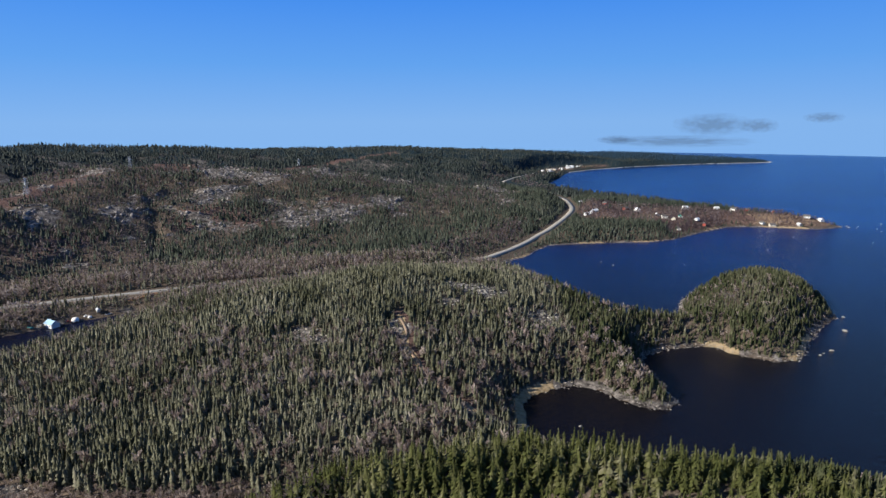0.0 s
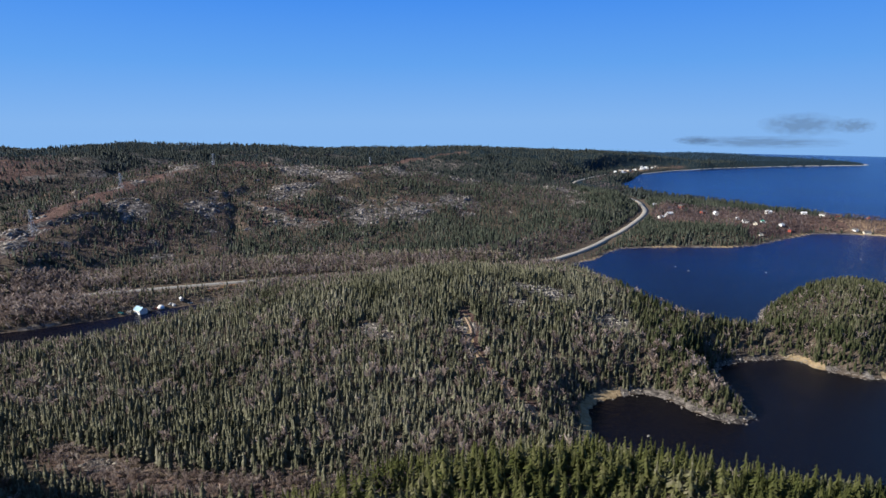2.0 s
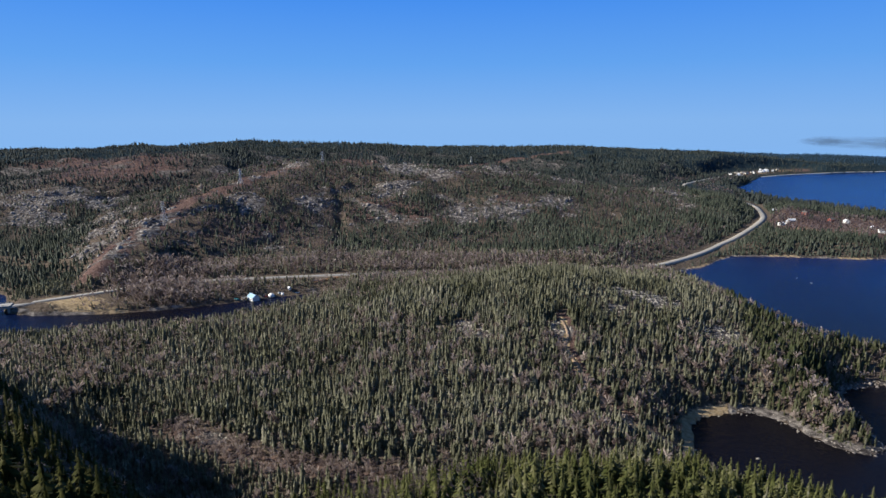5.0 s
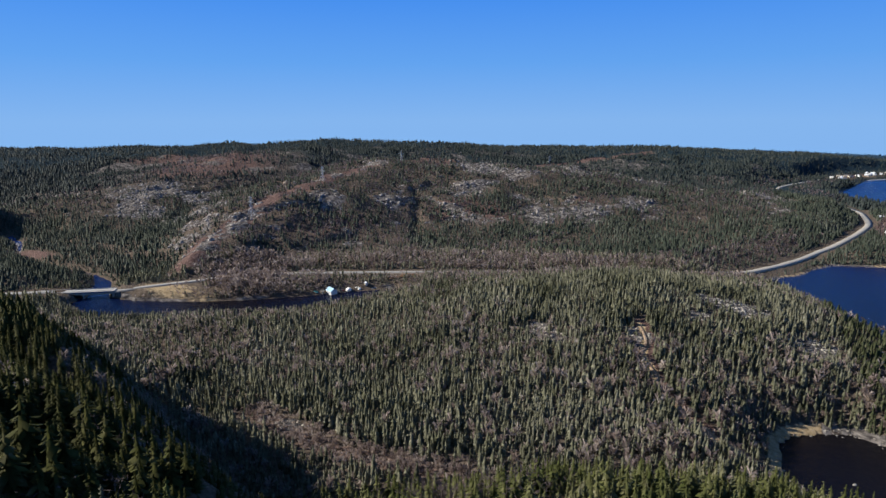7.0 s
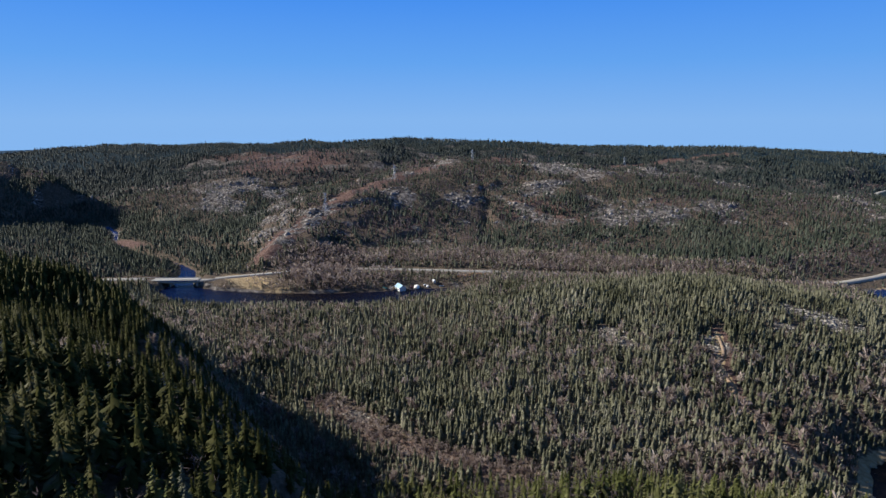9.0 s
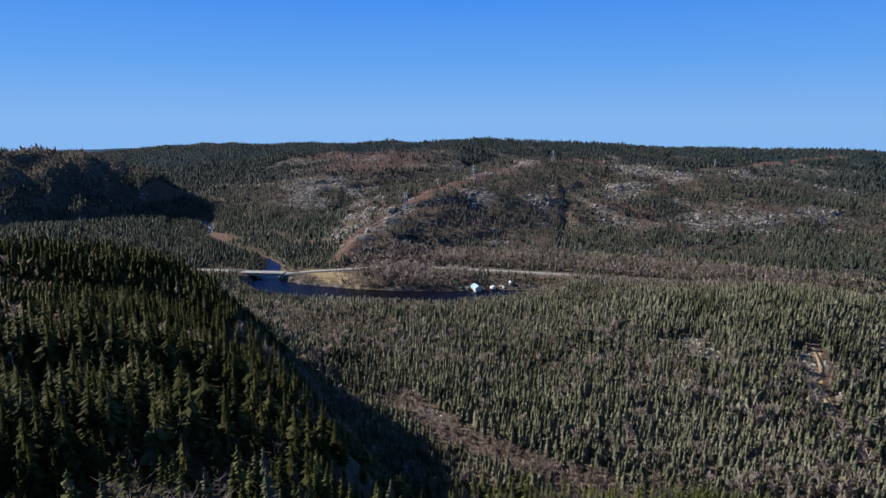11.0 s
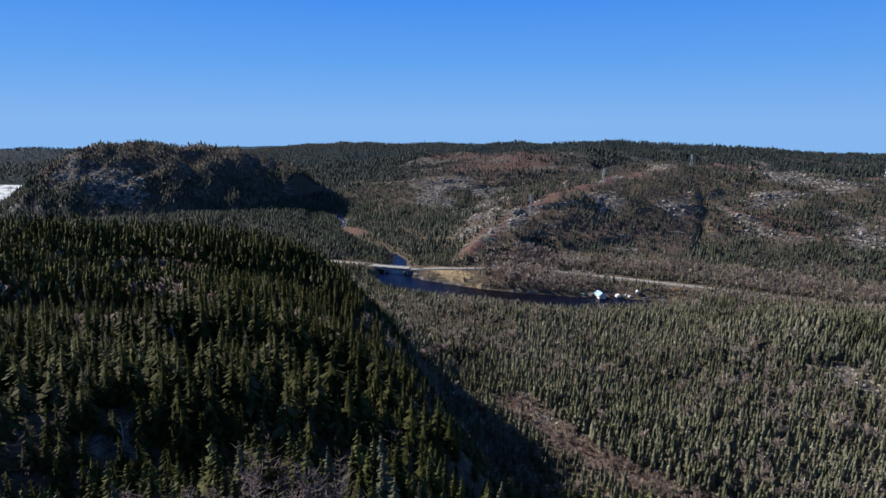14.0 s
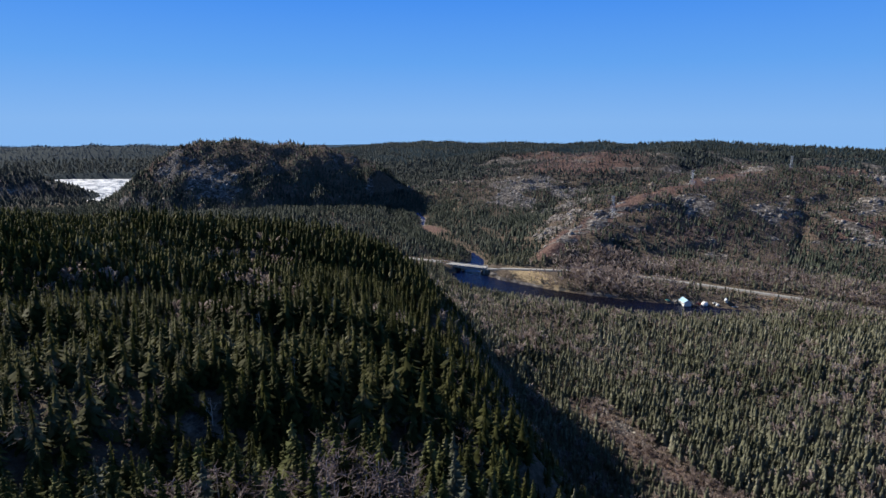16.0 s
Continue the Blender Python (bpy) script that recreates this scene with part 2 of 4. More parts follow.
FAR_COAST = [(239, 1165), (222, 1300), (266, 1395), (337, 1603), (489, 1737), (738, 1868), (950, 1940), (1080, 1975),
             (1100, 2010), (950, 2150), (600, 2350), (300, 2700), (300, 5200), (5200, 5200), (5200, -2500)]
SEA = COVE + BAY + FAR_COAST
RIVER = [(-760, 430, 3), (-705, 409, 2.2), (-650, 374, 0.6), (-580, 356, 0.6), (-495, 346, 0.6), (-462, 330, 6), (-440, 308, 9), (-425, 292, 14), (-390, 285, 19), (-342, 303, 19),
         (-305, 325, 18), (-270, 352, 17), (-246, 385, 10), (-226, 408, 4)]
LAKE = [bearing(a, r) for a, r in [(-85.4, 1195), (-84.9, 1300), (-84.8, 1500), (-85.0, 1540), (-88, 1570), (-91.6, 1612), (-92, 1450), (-90.6, 1300), (-90.4, 1180), (-91.2, 1140), (-89, 1080), (-87.2, 1060), (-86, 1090)]]
TOWN = [(262, 1530), (300, 1625), (372, 1700), (470, 1775)]
ROAD = [(-560, 215), (-500, 253), (-465, 276), (-419, 305), (-400, 322), (-380, 346), (-356, 375), (-315, 402), (-270, 424), (-235, 440), (-190, 459), (-130, 478), (-78, 492),
        (-25, 515), (22, 546), (68, 604), (104, 666), (145, 743), (174, 813), (192, 870), (200, 930), (202, 985), (185, 1060), (150, 1150), (130, 1260), (170, 1370), (230, 1480)]
POWER_LINE = [(-48.3, 540), (-46.8, 560), (-44.2, 600), (-41.6, 650), (-39, 700), (-35.9, 760), (-31.5, 880), (-27.5, 1000), (-20, 1180), (-13, 1350), (-4.5, 1600)]
TRAIL = [(-25, 322), (-20, 306), (-21, 294), (-13, 281), (-11, 270), (-3, 263), (0, 254), (9, 247), (13, 239), (22, 239), (29, 236)]
MEADOW = [(-205, 192), (-158, 181), (-124, 172), (-98, 172), (-60, 176)]

MAIN_SHOULDER = [(-29, 930, 66, 330), (-25.6, 900, 54, 320), (-20.2, 950, 67, 390), (-14.3, 950, 59, 380), (-9.5, 920, 38, 350), (-3.5, 920, 35, 330), (2.5, 950, 31, 300), (7, 1020, 12, 200)]
SPUR = [(-27.5, 1000, 75, 380), (-31.5, 880, 67, 320), (-35.9, 760, 56, 220), (-39, 700, 52, 170), (-41.6, 650, 43, 125), (-44.2, 600, 31, 95), (-46.8, 560, 23, 60), (-48.3, 540, 16, 40)]
SKYLINE = [(-70, 2000, 12, 350), (-66.5, 1950, 22, 420), (-64.5, 1900, 36, 500), (-62.4, 1900, 50, 600), (-61, 1900, 58, 650), (-59, 1900, 66.5, 750), (-52, 1800, 68.5, 700), (-47, 1700, 75, 700), (-41, 1650, 78, 760), (-33, 1600, 82, 760), (-27, 1600, 75, 760), (-20, 1700, 63.5, 900), (-12, 1700, 60.5, 900), (-4.7, 1700, 59.5, 850), (1.3, 1800, 48.5, 700), (6, 1800, 48.5, 560), (8, 1700, 28.5, 400), (10, 1500, 10.5, 240)]
BROWN_HILL = [(-36, 1350, 80, 420), (-41, 1280, 72, 420), (-46, 1180, 54, 400), (-50, 1030, 40, 300), (-53, 930, 22, 200), (-55.3, 850, 10, 120)]
DOME = [(-84.6, 1010, 34, 16), (-83.9, 1010, 58, 27), (-82.7, 1010, 77, 50), (-81.2, 1010, 93, 92), (-79.2, 1000, 100, 160), (-76.4, 1000, 102, 215), (-73.4, 1000, 98, 215), (-70.4, 985, 90, 170),
        (-67.9, 970, 74, 125), (-65.8, 950, 60, 105), (-63.7, 930, 45, 80), (-61.9, 905, 19, 55)]
DOME_FOOT = [(-80, 700, 26, 240), (-72, 720, 24, 220), (-65, 740, 16, 150)]
NEAR_RIDGE = [(-140, 420, 92, 420), (-100, 340, 85, 260), (-89, 345, 81, 200), (-76, 310, 76, 150), (-70.7, 288, 74, 110), (-66, 276, 71, 80), (-61.6, 262, 63, 62), (-58.8, 246, 57, 50), (-55.9, 226, 51, 46), (-52.5, 203, 46, 44),
              (-50.5, 186, 42, 42), (-47.7, 163, 37, 42), (-44, 146, 35, 40), (-41.8, 132, 33, 40)]
NEAR_BACK = [(-41.8, 120, 36, 60), (-52, 110, 44, 70), (-62, 105, 54, 85), (-75, 95, 62, 110), (-90, 80, 66, 150), (-140, 140, 74, 250)]
NEAR_FILL = [(-110, 250, 82, 170), (-100, 255, 79, 150), (-89, 265, 76, 140), (-76, 250, 71, 115), (-69, 232, 65, 85), (-63, 208, 57, 62), (-57, 180, 48, 52), (-52, 155, 42, 50)]
NEAR_MID = [(-130, 220, 79, 130), (-100, 212, 76, 105), (-86, 218, 73, 95), (-76, 208, 68, 80), (-68, 193, 61, 62)]
NEAR_TOP = [(-112, 310, 84, 70), (-100, 302, 82, 60), (-89, 308, 79, 55), (-80, 285, 74, 45)]
NEAR_SHELF = [(-130, 190, 76, 170), (-100, 165, 73, 130), (-86, 170, 70, 120), (-74, 165, 65, 100), (-64, 152, 56, 75), (-56, 135, 47, 60)]
NEAR_FRONT = [(-36, 118, 26, 44), (-25, 138, 30, 46), (-12, 145, 33, 48), (0, 152, 33, 50), (10, 160, 34, 50), (24, 164, 34, 50), (37, 178, 35, 52), (60, 190, 36, 60)]
NEAR_UNDER = [(-40, 80, 36, 90), (0, 90, 38, 80), (40, 110, 38, 85), (90, 130, 36, 90)]
FAR_RIDGE = [(-92, 3000, 20, 500), (-78, 3000, 26, 450), (-70, 3000, 24, 450), (-66, 3000, 27, 450), (-61, 3000, 22, 450), (-52, 3000, 18, 450)]


def closer(pts, a0, a1, least):
    """Draws a crest towards the drone along its lines of sight, more and more from bearing a0 to a1."""
    g = [1 - (1 - least) * float(np.clip((p[0] - a0) / (a1 - a0), 0, 1)) for p in pts]
    return [(a, r * k, 135 - (135 - z) * k, w * k) for (a, r, z, w), k in zip(pts, g)]


NEAR_RIDGE = [(a - 3.2 * float(smooth((a + 64) / 12)), r, z - 2.5 * float(smooth((-80 - a) / 6)), w) for a, r, z, w in closer(NEAR_RIDGE, -67, -48, 0.92)]
NEAR_FILL = closer(NEAR_FILL, -75, -55, 0.84)
NEAR_MID = closer(NEAR_MID, -140, -130, 0.86)
NEAR_SHELF = closer(NEAR_SHELF, -140, -130, 0.80)
NEAR_BACK = [(a, r, z, w * 1.35) for a, r, z, w in closer(NEAR_BACK, -150, -140, 0.76)]
LAKE_HILLS = [(-120, 2300, 46, 500), (-94, 2300, 43, 480), (-89, 2300, 46, 480), (-86, 2300, 43, 480), (-83, 2250, 41, 480), (-78, 2250, 30, 450)]
HEADLAND = [(-110, 1250, 60, 200), (-96, 1230, 49, 170), (-94.7, 1230, 46, 150), (-92.6, 1230, 28, 110), (-90.6, 1235, 11, 65), (-89.4, 1250, 4, 36), (-88.8, 1270, 2, 22)]
COAST_HILLS = [(2, 2450, 22, 600), (6, 2350, 18, 600), (9.5, 2250, 23, 500), (14, 2200, 20, 420), (16.6, 2200, 27, 420), (21.5, 2230, 16, 330), (25.2, 2260, 3, 250), (28, 2270, -6, 120)]


def land(x, y):
    """Height of the ground, and how far the place lies inside the water (negative on land)."""
    x, y = x / PLAN, y / PLAN
    r = np.hypot(x, y)
    wet = np.maximum(inside(x, y, SEA), inside(x, y, LAKE))
    d, w = along(x, y, RIVER)
    wet = np.maximum(wet, w - d)
    h = 9 + 3 * fbm(x, y, 160, 3)
    h = h + 22 * np.exp(-((x + 5) / 115) ** 2 - ((y - 385) / 85) ** 2)          # wooded mound
    h = h + 9 * np.exp(-((x + 110) / 90) ** 2 - ((y - 320) / 80) ** 2)
    h = h + 9 * np.exp(-((x - 240) / 45) ** 2 - ((y - 425) / 60) ** 2)          # the wooded islet
    h = h - 7 * np.exp(-((x - 25) / 45) ** 2 - ((y - 250) / 42) ** 2)           # flat land by the cove
    hills = np.full(np.shape(x), -1e3)
    for pts, foot, power in ((MAIN_SHOULDER, 6, 0.85), (SPUR, 6, 0.9), (SKYLINE, 4, 1.0), (BROWN_HILL, 6, 0.9), (DOME, 6, 0.55), (DOME_FOOT, 5, 1),
                             (NEAR_RIDGE, 8, 0.8), (NEAR_BACK, 8, 0.9), (NEAR_FRONT, 4, 0.8), (NEAR_UNDER, 4, 0.9), (NEAR_FILL, 8, 0.8), (NEAR_TOP, 8, 0.8), (NEAR_MID, 8, 0.8), (NEAR_SHELF, 8, 0.8), (LAKE_HILLS, 3, 0.8), (COAST_HILLS, 3, 0.8), (FAR_RIDGE, 3, 0.8)):
        hills = np.maximum(hills, ridge(x, y, pts, foot, power))
    k = 10.0
    h = np.where(hills > h, hills, h) + k * 0.25 * np.clip(1 - np.abs(hills - h) / k, 0, 1) ** 2
    rough = np.clip((h - 12) / 50, 0, 1)
    crag = 1 - np.abs(fbm(x + 400, y, 150, 4)) * 3
    rough = rough * np.where((x < -700) & (r > 850) & (r < 1250), 0.45, 1.0)
    h = h + rough * (6.5 * fbm(x, y, 230, 4) + 5 * np.clip(crag, -1, 1) - 2.5) + 1.2 * fbm(x, y, 35, 3)
    h = h + np.clip((h - 18) / 20, 0, 1) * (r > 500) * (8.0 * np.abs(fbm(x - 70, y + 33, 52, 4)) - 2.9 + 1.6 * np.abs(fbm(x, y + 3, 14, 2)))
    # ledges and small cliffs on the hill faces
    az = np.degrees(np.arctan2(x, y))
    cliffs = np.exp(-(((az + 47.5) / 5.5) ** 2)) * ((r > 640) & (r < 1080))
    buttress = smooth((-61 - az) / 3) * smooth((r - 760) / 40) * smooth((1010 - r) / 40) * smooth((h - 12) / 15)      # ribs of the dome's rock face
    h = h + buttress * (13 * fbm(az * 9, r * 0.25, 16, 3) + 5 * fbm(x, y, 22, 3))
    ledge = np.maximum(smooth((fbm(x + 300, y - 120, 75, 3) + 0.05) * 4.5), smooth(cliffs * 1.6) * smooth((fbm(x - 40, y + 90, 42, 3) + 0.22) * 5)) * smooth((r - 520) / 40) * smooth((1130 - r) / 60) * smooth((h - 9) / 8) * smooth((88 - h) / 10) * (az > -60)
    u = (h + 15 * fbm(x + 20, y, 64, 4)) / 11.0
    h = h + ledge * 11.0 * (np.floor(u) + smooth((u - np.floor(u) - 0.3) / 0.34) - u) * 0.5
    # the gully in the hill face
    g, _ = along(x, y, [bearing(-26.4, 620), bearing(-26.3, 740), bearing(-27.2, 850)])
    h = h - 4.5 * np.exp(-(g / 5) ** 2)
    bank_off = np.maximum(d - w, 0)
    h = np.where((x < -190) & (bank_off < 70), np.minimum(h, 2.2 + 0.10 * bank_off + 14 * smooth((bank_off - 40) / 30)), h)       # low banks of the river
    near_town, _ = along(x, y, TOWN)
    h = np.where(near_town < 130, np.minimum(h, 5 + 0.08 * near_town + 60 * smooth((near_town - 45) / 80)), h)
    near_road, _ = along(x, y, ROAD)
    half = np.where(y > 1000, 85.0, 32.0)
    h = np.where(near_road < 2 * half, h + (np.clip(7.0 + (y - 550) * 0.004, 6, 9) - 2.5 * smooth((y - 515) / 60) * smooth((760 - y) / 60) - h) * smooth(1.25 - near_road / half), h)
    shore = smooth(-wet / np.where(x < -190, 9, np.where(y < 520, 24, 34))) * 0.93 + 0.07
    h = np.where(wet > 0, -0.3 - np.minimum(wet * 0.25, 4), np.minimum(h * shore, 0.25 - wet * 0.9))
    h = np.where(wet < 1, np.maximum(h, np.where(y > 525, 3.6, 5.4) * smooth(1.7 - near_road / 8) - 0.5), h)      # road embankment
    head = ridge(x, y, HEADLAND, -3, 0.8)
    h = np.maximum(h, head)
    wet = np.where(head > 0.4, np.minimum(wet, -2 * head), wet)
    return PLAN * (h - SEA_BEND * np.clip(r - 2500, 0, None) ** 2), PLAN * wet


def line_distance(x, y, pts):
    return along(x, y, pts)[0]


POWER_XY = [bearing(a, r) for a, r in POWER_LINE]
ROCK_SPOTS = [(-118, 17, 5), (-182, 88, 4), (-317, 497, 11), (-340, 520, 7), (-78, 306, 9), (-66, 299, 8), (27, 362, 15), (60, 336, 12), (-63, 389, 7), (-25, 310, 8), (5, 343, 7), (8, 366, 8), (-150, 181, 6)]


def covers(x, y, h, slope):
    """Weights of bare rock, heath and sand, and of woods: (rock, heath, sand, conifers, bare trees)."""
    x, y, h = x / PLAN, y / PLAN, h / PLAN
    r = np.hypot(x, y)
    az = np.degrees(np.arctan2(x, y))
    hill = smooth((h - 12) / 14) * (r > 480)
    outcrop = fbm(x + 900, y - 300, 55, 5)
    ragged = 0.35 + 1.3 * value_noise(x / 4.3 + 7, y / 6.1) * (0.5 + value_noise(x / 11, y / 13 + 3))
    patchy = smooth(0.5 + 2.2 * fbm(x - 500, y + 100, 260, 2))
    rock = np.clip((slope - 0.55) * 1.6, 0, 1) * hill + hill * smooth((outcrop - 0.16 + 0.16 * patchy) * 6) * np.clip(0.35 + slope * 1.6, 0, 0.95)
    cliff_b = 1.6 * np.exp(-(((az + 49) / 4.6) ** 2 + ((h - 27) / 14) ** 2)) * ((r > 770) & (r < 1040)) * smooth((fbm(x, y, 45, 4) + 0.3) * 4)
    cliff_m = np.maximum(np.exp(-((az + 9.6) / 1.7) ** 2), np.exp(-((az + 14.4) / 2.2) ** 2)) * np.exp(-((h - 26) / 9) ** 2) * ((r > 500) & (r < 900)) * smooth((fbm(x, y, 40, 3) + 0.35) * 4)
    brow = np.exp(-((az + 19.5) / 5.5) ** 2) * ((r > 800) & (r < 1000)) * smooth((h - 52) / 6) * smooth((fbm(x + 31, y, 50, 3) - 0.02) * 7)
    cliff_m = np.maximum(cliff_m, brow)
    dome_face = np.exp(-(((az + 80.5) / 4.5) ** 2 + ((h - 55) / 20) ** 2)) * ((r > 700) & (r < 1000)) * smooth((fbm(x, y, 50, 3) + 0.4) * 3)
    rock = np.maximum(rock, np.maximum(cliff_b, np.maximum(cliff_m, dome_face)))
    spur = smooth(1.5 - line_distance(x, y, POWER_XY) / 14) * (r > 540) * (r < 900)
    rock = np.maximum(rock, 0.75 * spur * smooth((fbm(x + 8, y, 22, 3) - 0.06) * 6))
    rock = np.where((az < -60) & (r > 700) & (r < 1060), rock * (0.3 + 0.7 * smooth((-75 - az) / 3)) * smooth((fbm(x + 12, y, 38, 3) + 0.24) * 5), rock)
    rock = np.clip(rock * ragged, 0, 1) * (r < 1500)
    for cx, cy, s in ROCK_SPOTS:
        rock = np.maximum(rock, 1.15 * np.exp(-((x - cx) / s) ** 2 - ((y - cy) / (s * 0.8)) ** 2) * (0.2 + 1.5 * value_noise(x / 3.1, y / 3.7)))
    cut = line_distance(x, y, POWER_XY)
    track = smooth(1.5 - line_distance(x, y, TRAIL) / 4.6)
    heath = smooth(1.6 - cut / 12) * (r > 540)
    mead = smooth(1.4 - line_distance(x, y, MEADOW) / 8.5) * smooth((fbm(x + 11, y, 30, 3) + 0.35) * 3)
    village = smooth((inside_point(x, y) + 6) / 12) * smooth((fbm(x + 3, y, 45, 3) + 0.55) * 3)
    brown = smooth((fbm(x - 200, y + 500, 210, 3) - 0.12) * 4) * hill * (r < 1400)
    brown_b = np.exp(-((az + 46) / 8) ** 2) * smooth((h - 38) / 12) * ((r > 850) & (r < 1500))
    scrub = hill * (0.12 + 0.8 * np.clip(fbm(x + 77, y - 41, 90, 4), -0.3, 0.6)) * (r < 1250)
    flats = np.exp(-((x + 622 + (y - 372)) / 36) ** 2 - ((y - 374) / 9) ** 2)      # brown flats by the upper river
    town = smooth(1.5 - line_distance(x, y, TOWN) / 26)
    heath = np.clip(np.maximum.reduce([heath, flats, town * 0.6, track, mead * 0.45, village * 0.6, brown * 0.6, brown_b * 0.8, scrub]), 0, 1)
    sand = np.clip(smooth(1.4 - line_distance(x, y, TRAIL) / 2.0) * smooth((fbm(x, y, 25, 2) + 0.5) * 3), 0, 1)
    yard = village * smooth((fbm(x + 63, y - 20, 38, 3) - 0.02) * 7)
    sand = np.maximum.reduce([sand, yard * 0.38, town * smooth((fbm(x, y, 50, 3) - 0.05) * 5) * 0.5])
    bank = 0.8 * np.exp(-((x + 378) / 34) ** 2 - ((y - 326) / 14) ** 2)
    sand = np.maximum(sand, bank)
    road_side = np.exp(-((line_distance(x, y, ROAD) - 32) / 26) ** 2) * smooth((x + 420) / 60)
    grove = smooth((fbm(x + 50, y + 80, 130, 3) - 0.22) * 5) * 0.45
    bare = np.clip(np.maximum.reduce([road_side * 0.9, brown * 0.65, brown_b * 0.95, village * 0.9, grove, mead * 1.0, hill * 0.58 * (r < 1200), 0.36 * (r < 480) * (h < 24) * (0.55 + 0.9 * value_noise(x / 26, y / 26))]), 0, 1)
    open_ground = np.maximum.reduce([smooth(1.6 - cut / 12) * (r > 540), mead, smooth(flats * 2.2), town * 0.85, sand * 1.0, track, np.clip(rock * 1.15 - 0.2, 0, 0.8)])
    belt = (x > 95) & (x < 560) & (y > 630) & (y < 1100) & (village < 0.25)      # dark spruces round the point
    stands = np.where(r > 500, 0.88 + 0.9 * fbm(x + 5, y + 9, 60, 4) + 0.3 * (r > 1050), 1.0)
    stands = np.where((h > 22) & (r < 480) & (az < -36), 0.95 + 0.3 * fbm(x, y, 40, 3), stands)
    bare = np.where((h > 22) & (r < 300) & (az < -36), np.maximum(bare, 0.5 * smooth((fbm(x + 90, y, 30, 3) - 0.05) * 5)), bare)
    birch = np.exp(-((x + 330) / 48) ** 2 - ((y - 368) / 20) ** 2)          # pale birches between river and road
    birch = np.maximum(birch, np.exp(-((x + 190) / 45) ** 2 - ((y - 478) / 9) ** 2))
    bare = np.maximum(bare, smooth(birch * 2.2))
    shrubs = np.maximum(smooth(1.5 - np.hypot(x + 113, y - 15) / 6), smooth(1.5 - np.hypot(x + 178, y - 85) / 5))
    for cx, cy, s in CLEARINGS:
        gap = smooth(1.5 - np.hypot(x - cx, y - cy) / s)
        open_ground = np.maximum(open_ground, gap)
    stands = np.where(belt, 1.3, stands)
    remote = ((r > 1040) & (az < -54)) | (r > 1450)
    foot_wood = (r > 560) & (r < 1000) & (az < -53) & (h < np.where(az < -61, 60, 9))
    stands = np.where(remote | foot_wood, 1.4, stands)
    bare = np.where(remote | foot_wood, 0.0, bare)
    bare = np.where(belt, 0.15, bare)
    conifer = np.clip(1 - open_ground, 0, 1) * (1 - 0.75 * bare) * (1 - 0.88 * village) * (1 - 0.6 * brown_b) * stands
    return rock, heath, sand, conifer, np.maximum(shrubs * 0.8, bare * np.clip(1 - 0.85 * open_ground * (mead < 0.3), 0, 1))


CLEARINGS = [(-115, 15, 4), (-179, 86, 4), (-264, 381, 7), (-254, 392, 8), (-246, 401, 6), (-275, 373, 5), (-375, 330, 20), (-352, 336, 10), (-395, 318, 14), (-228, 426, 7), (-220, 437, 7)]
HAMLET = [(215, 922), (203, 803), (210, 810), (194, 789), (262, 839), (348, 843), (392, 840), (410, 827), (430, 827), (455, 806), (472, 800), (311, 765), (296, 750),
          (288, 712), (330, 758), (335, 747), (350, 745), (419, 765), (428, 757), (443, 751), (460, 752), (275, 828), (291, 793), (289, 762), (240, 870), (478, 768), (495, 765)]
CLEARINGS += [(x * 0.987, y * 0.987, s * 0.5) for x, y, s in ROCK_SPOTS[4:12]]
CLEARINGS += [(x * 0.992, y * 0.992, 7) for x, y in HAMLET]
VILLAGE = [(180, 752), (225, 745), (275, 735), (272, 692), (318, 724), (368, 762), (416, 762), (459, 749), (480, 744), (513, 757), (511, 775), (450, 842), (390, 850), (330, 858), (262, 890), (215, 915), (192, 850)]


def inside_point(x, y):
    return inside(x, y, VILLAGE)


# ---- meshes ----
def mesh_from(name, verts, faces, mat, smooth_shade=False):
    """A mesh of triangles (or of quads) from arrays."""
    me = bpy.data.meshes.new(name)
    verts, faces = np.asarray(verts, np.float32), np.asarray(faces, np.int32)
    k = faces.shape[1]
    me.vertices.add(len(verts))
    me.vertices.foreach_set("co", verts.ravel())
    me.loops.add(faces.size)
    me.loops.foreach_set("vertex_index", faces.ravel())
    me.polygons.add(len(faces))
    me.polygons.foreach_set("loop_start", np.arange(0, faces.size, k, dtype=np.int32))
    if smooth_shade:
        me.polygons.foreach_set("use_smooth", np.ones(len(faces), bool))
    me.update(calc_edges=True)
    me.materials.append(mat)
    return me


def slope_at(x, y):
    e = 4.0 * PLAN
    return np.hypot(land(x + e, y)[0] - land(x - e, y)[0], land(x, y + e)[0] - land(x, y - e)[0]) / (2 * e)


def build_ground():
    fine = np.arange(-112, 44, 0.38)
    coarse = np.arange(44, 248, 3.0)
    az = np.radians(np.concatenate([fine, coarse]))
    rr = PLAN * np.concatenate([np.linspace(0.01, 60, 12), np.exp(np.linspace(math.log(64), math.log(480), 130)), np.linspace(483, 1060, 190), np.exp(np.linspace(math.log(1068), math.log(3500), 70))])
    A, R = np.meshgrid(az, rr, indexing="ij")
    x, y = R * np.sin(A), R * np.cos(A)
    h, wet = land(x, y)
    gx, gy = np.gradient(h)
    dr, da = np.gradient(R)[1], np.gradient(A)[0] * R
    slope = np.hypot(gy / dr, gx / np.maximum(da, 0.1))
    rock, heath, sand, _, _ = covers(x, y, h, slope)
    edge = np.clip(-wet, 0, 99)
    far = np.hypot(x, y) / PLAN
    beach = smooth(1.5 - edge / np.where(far < 310, 6.5, 4.5)) * (wet < 0.5) * (far < 1050)
    beach = beach * (x > -440 * PLAN)
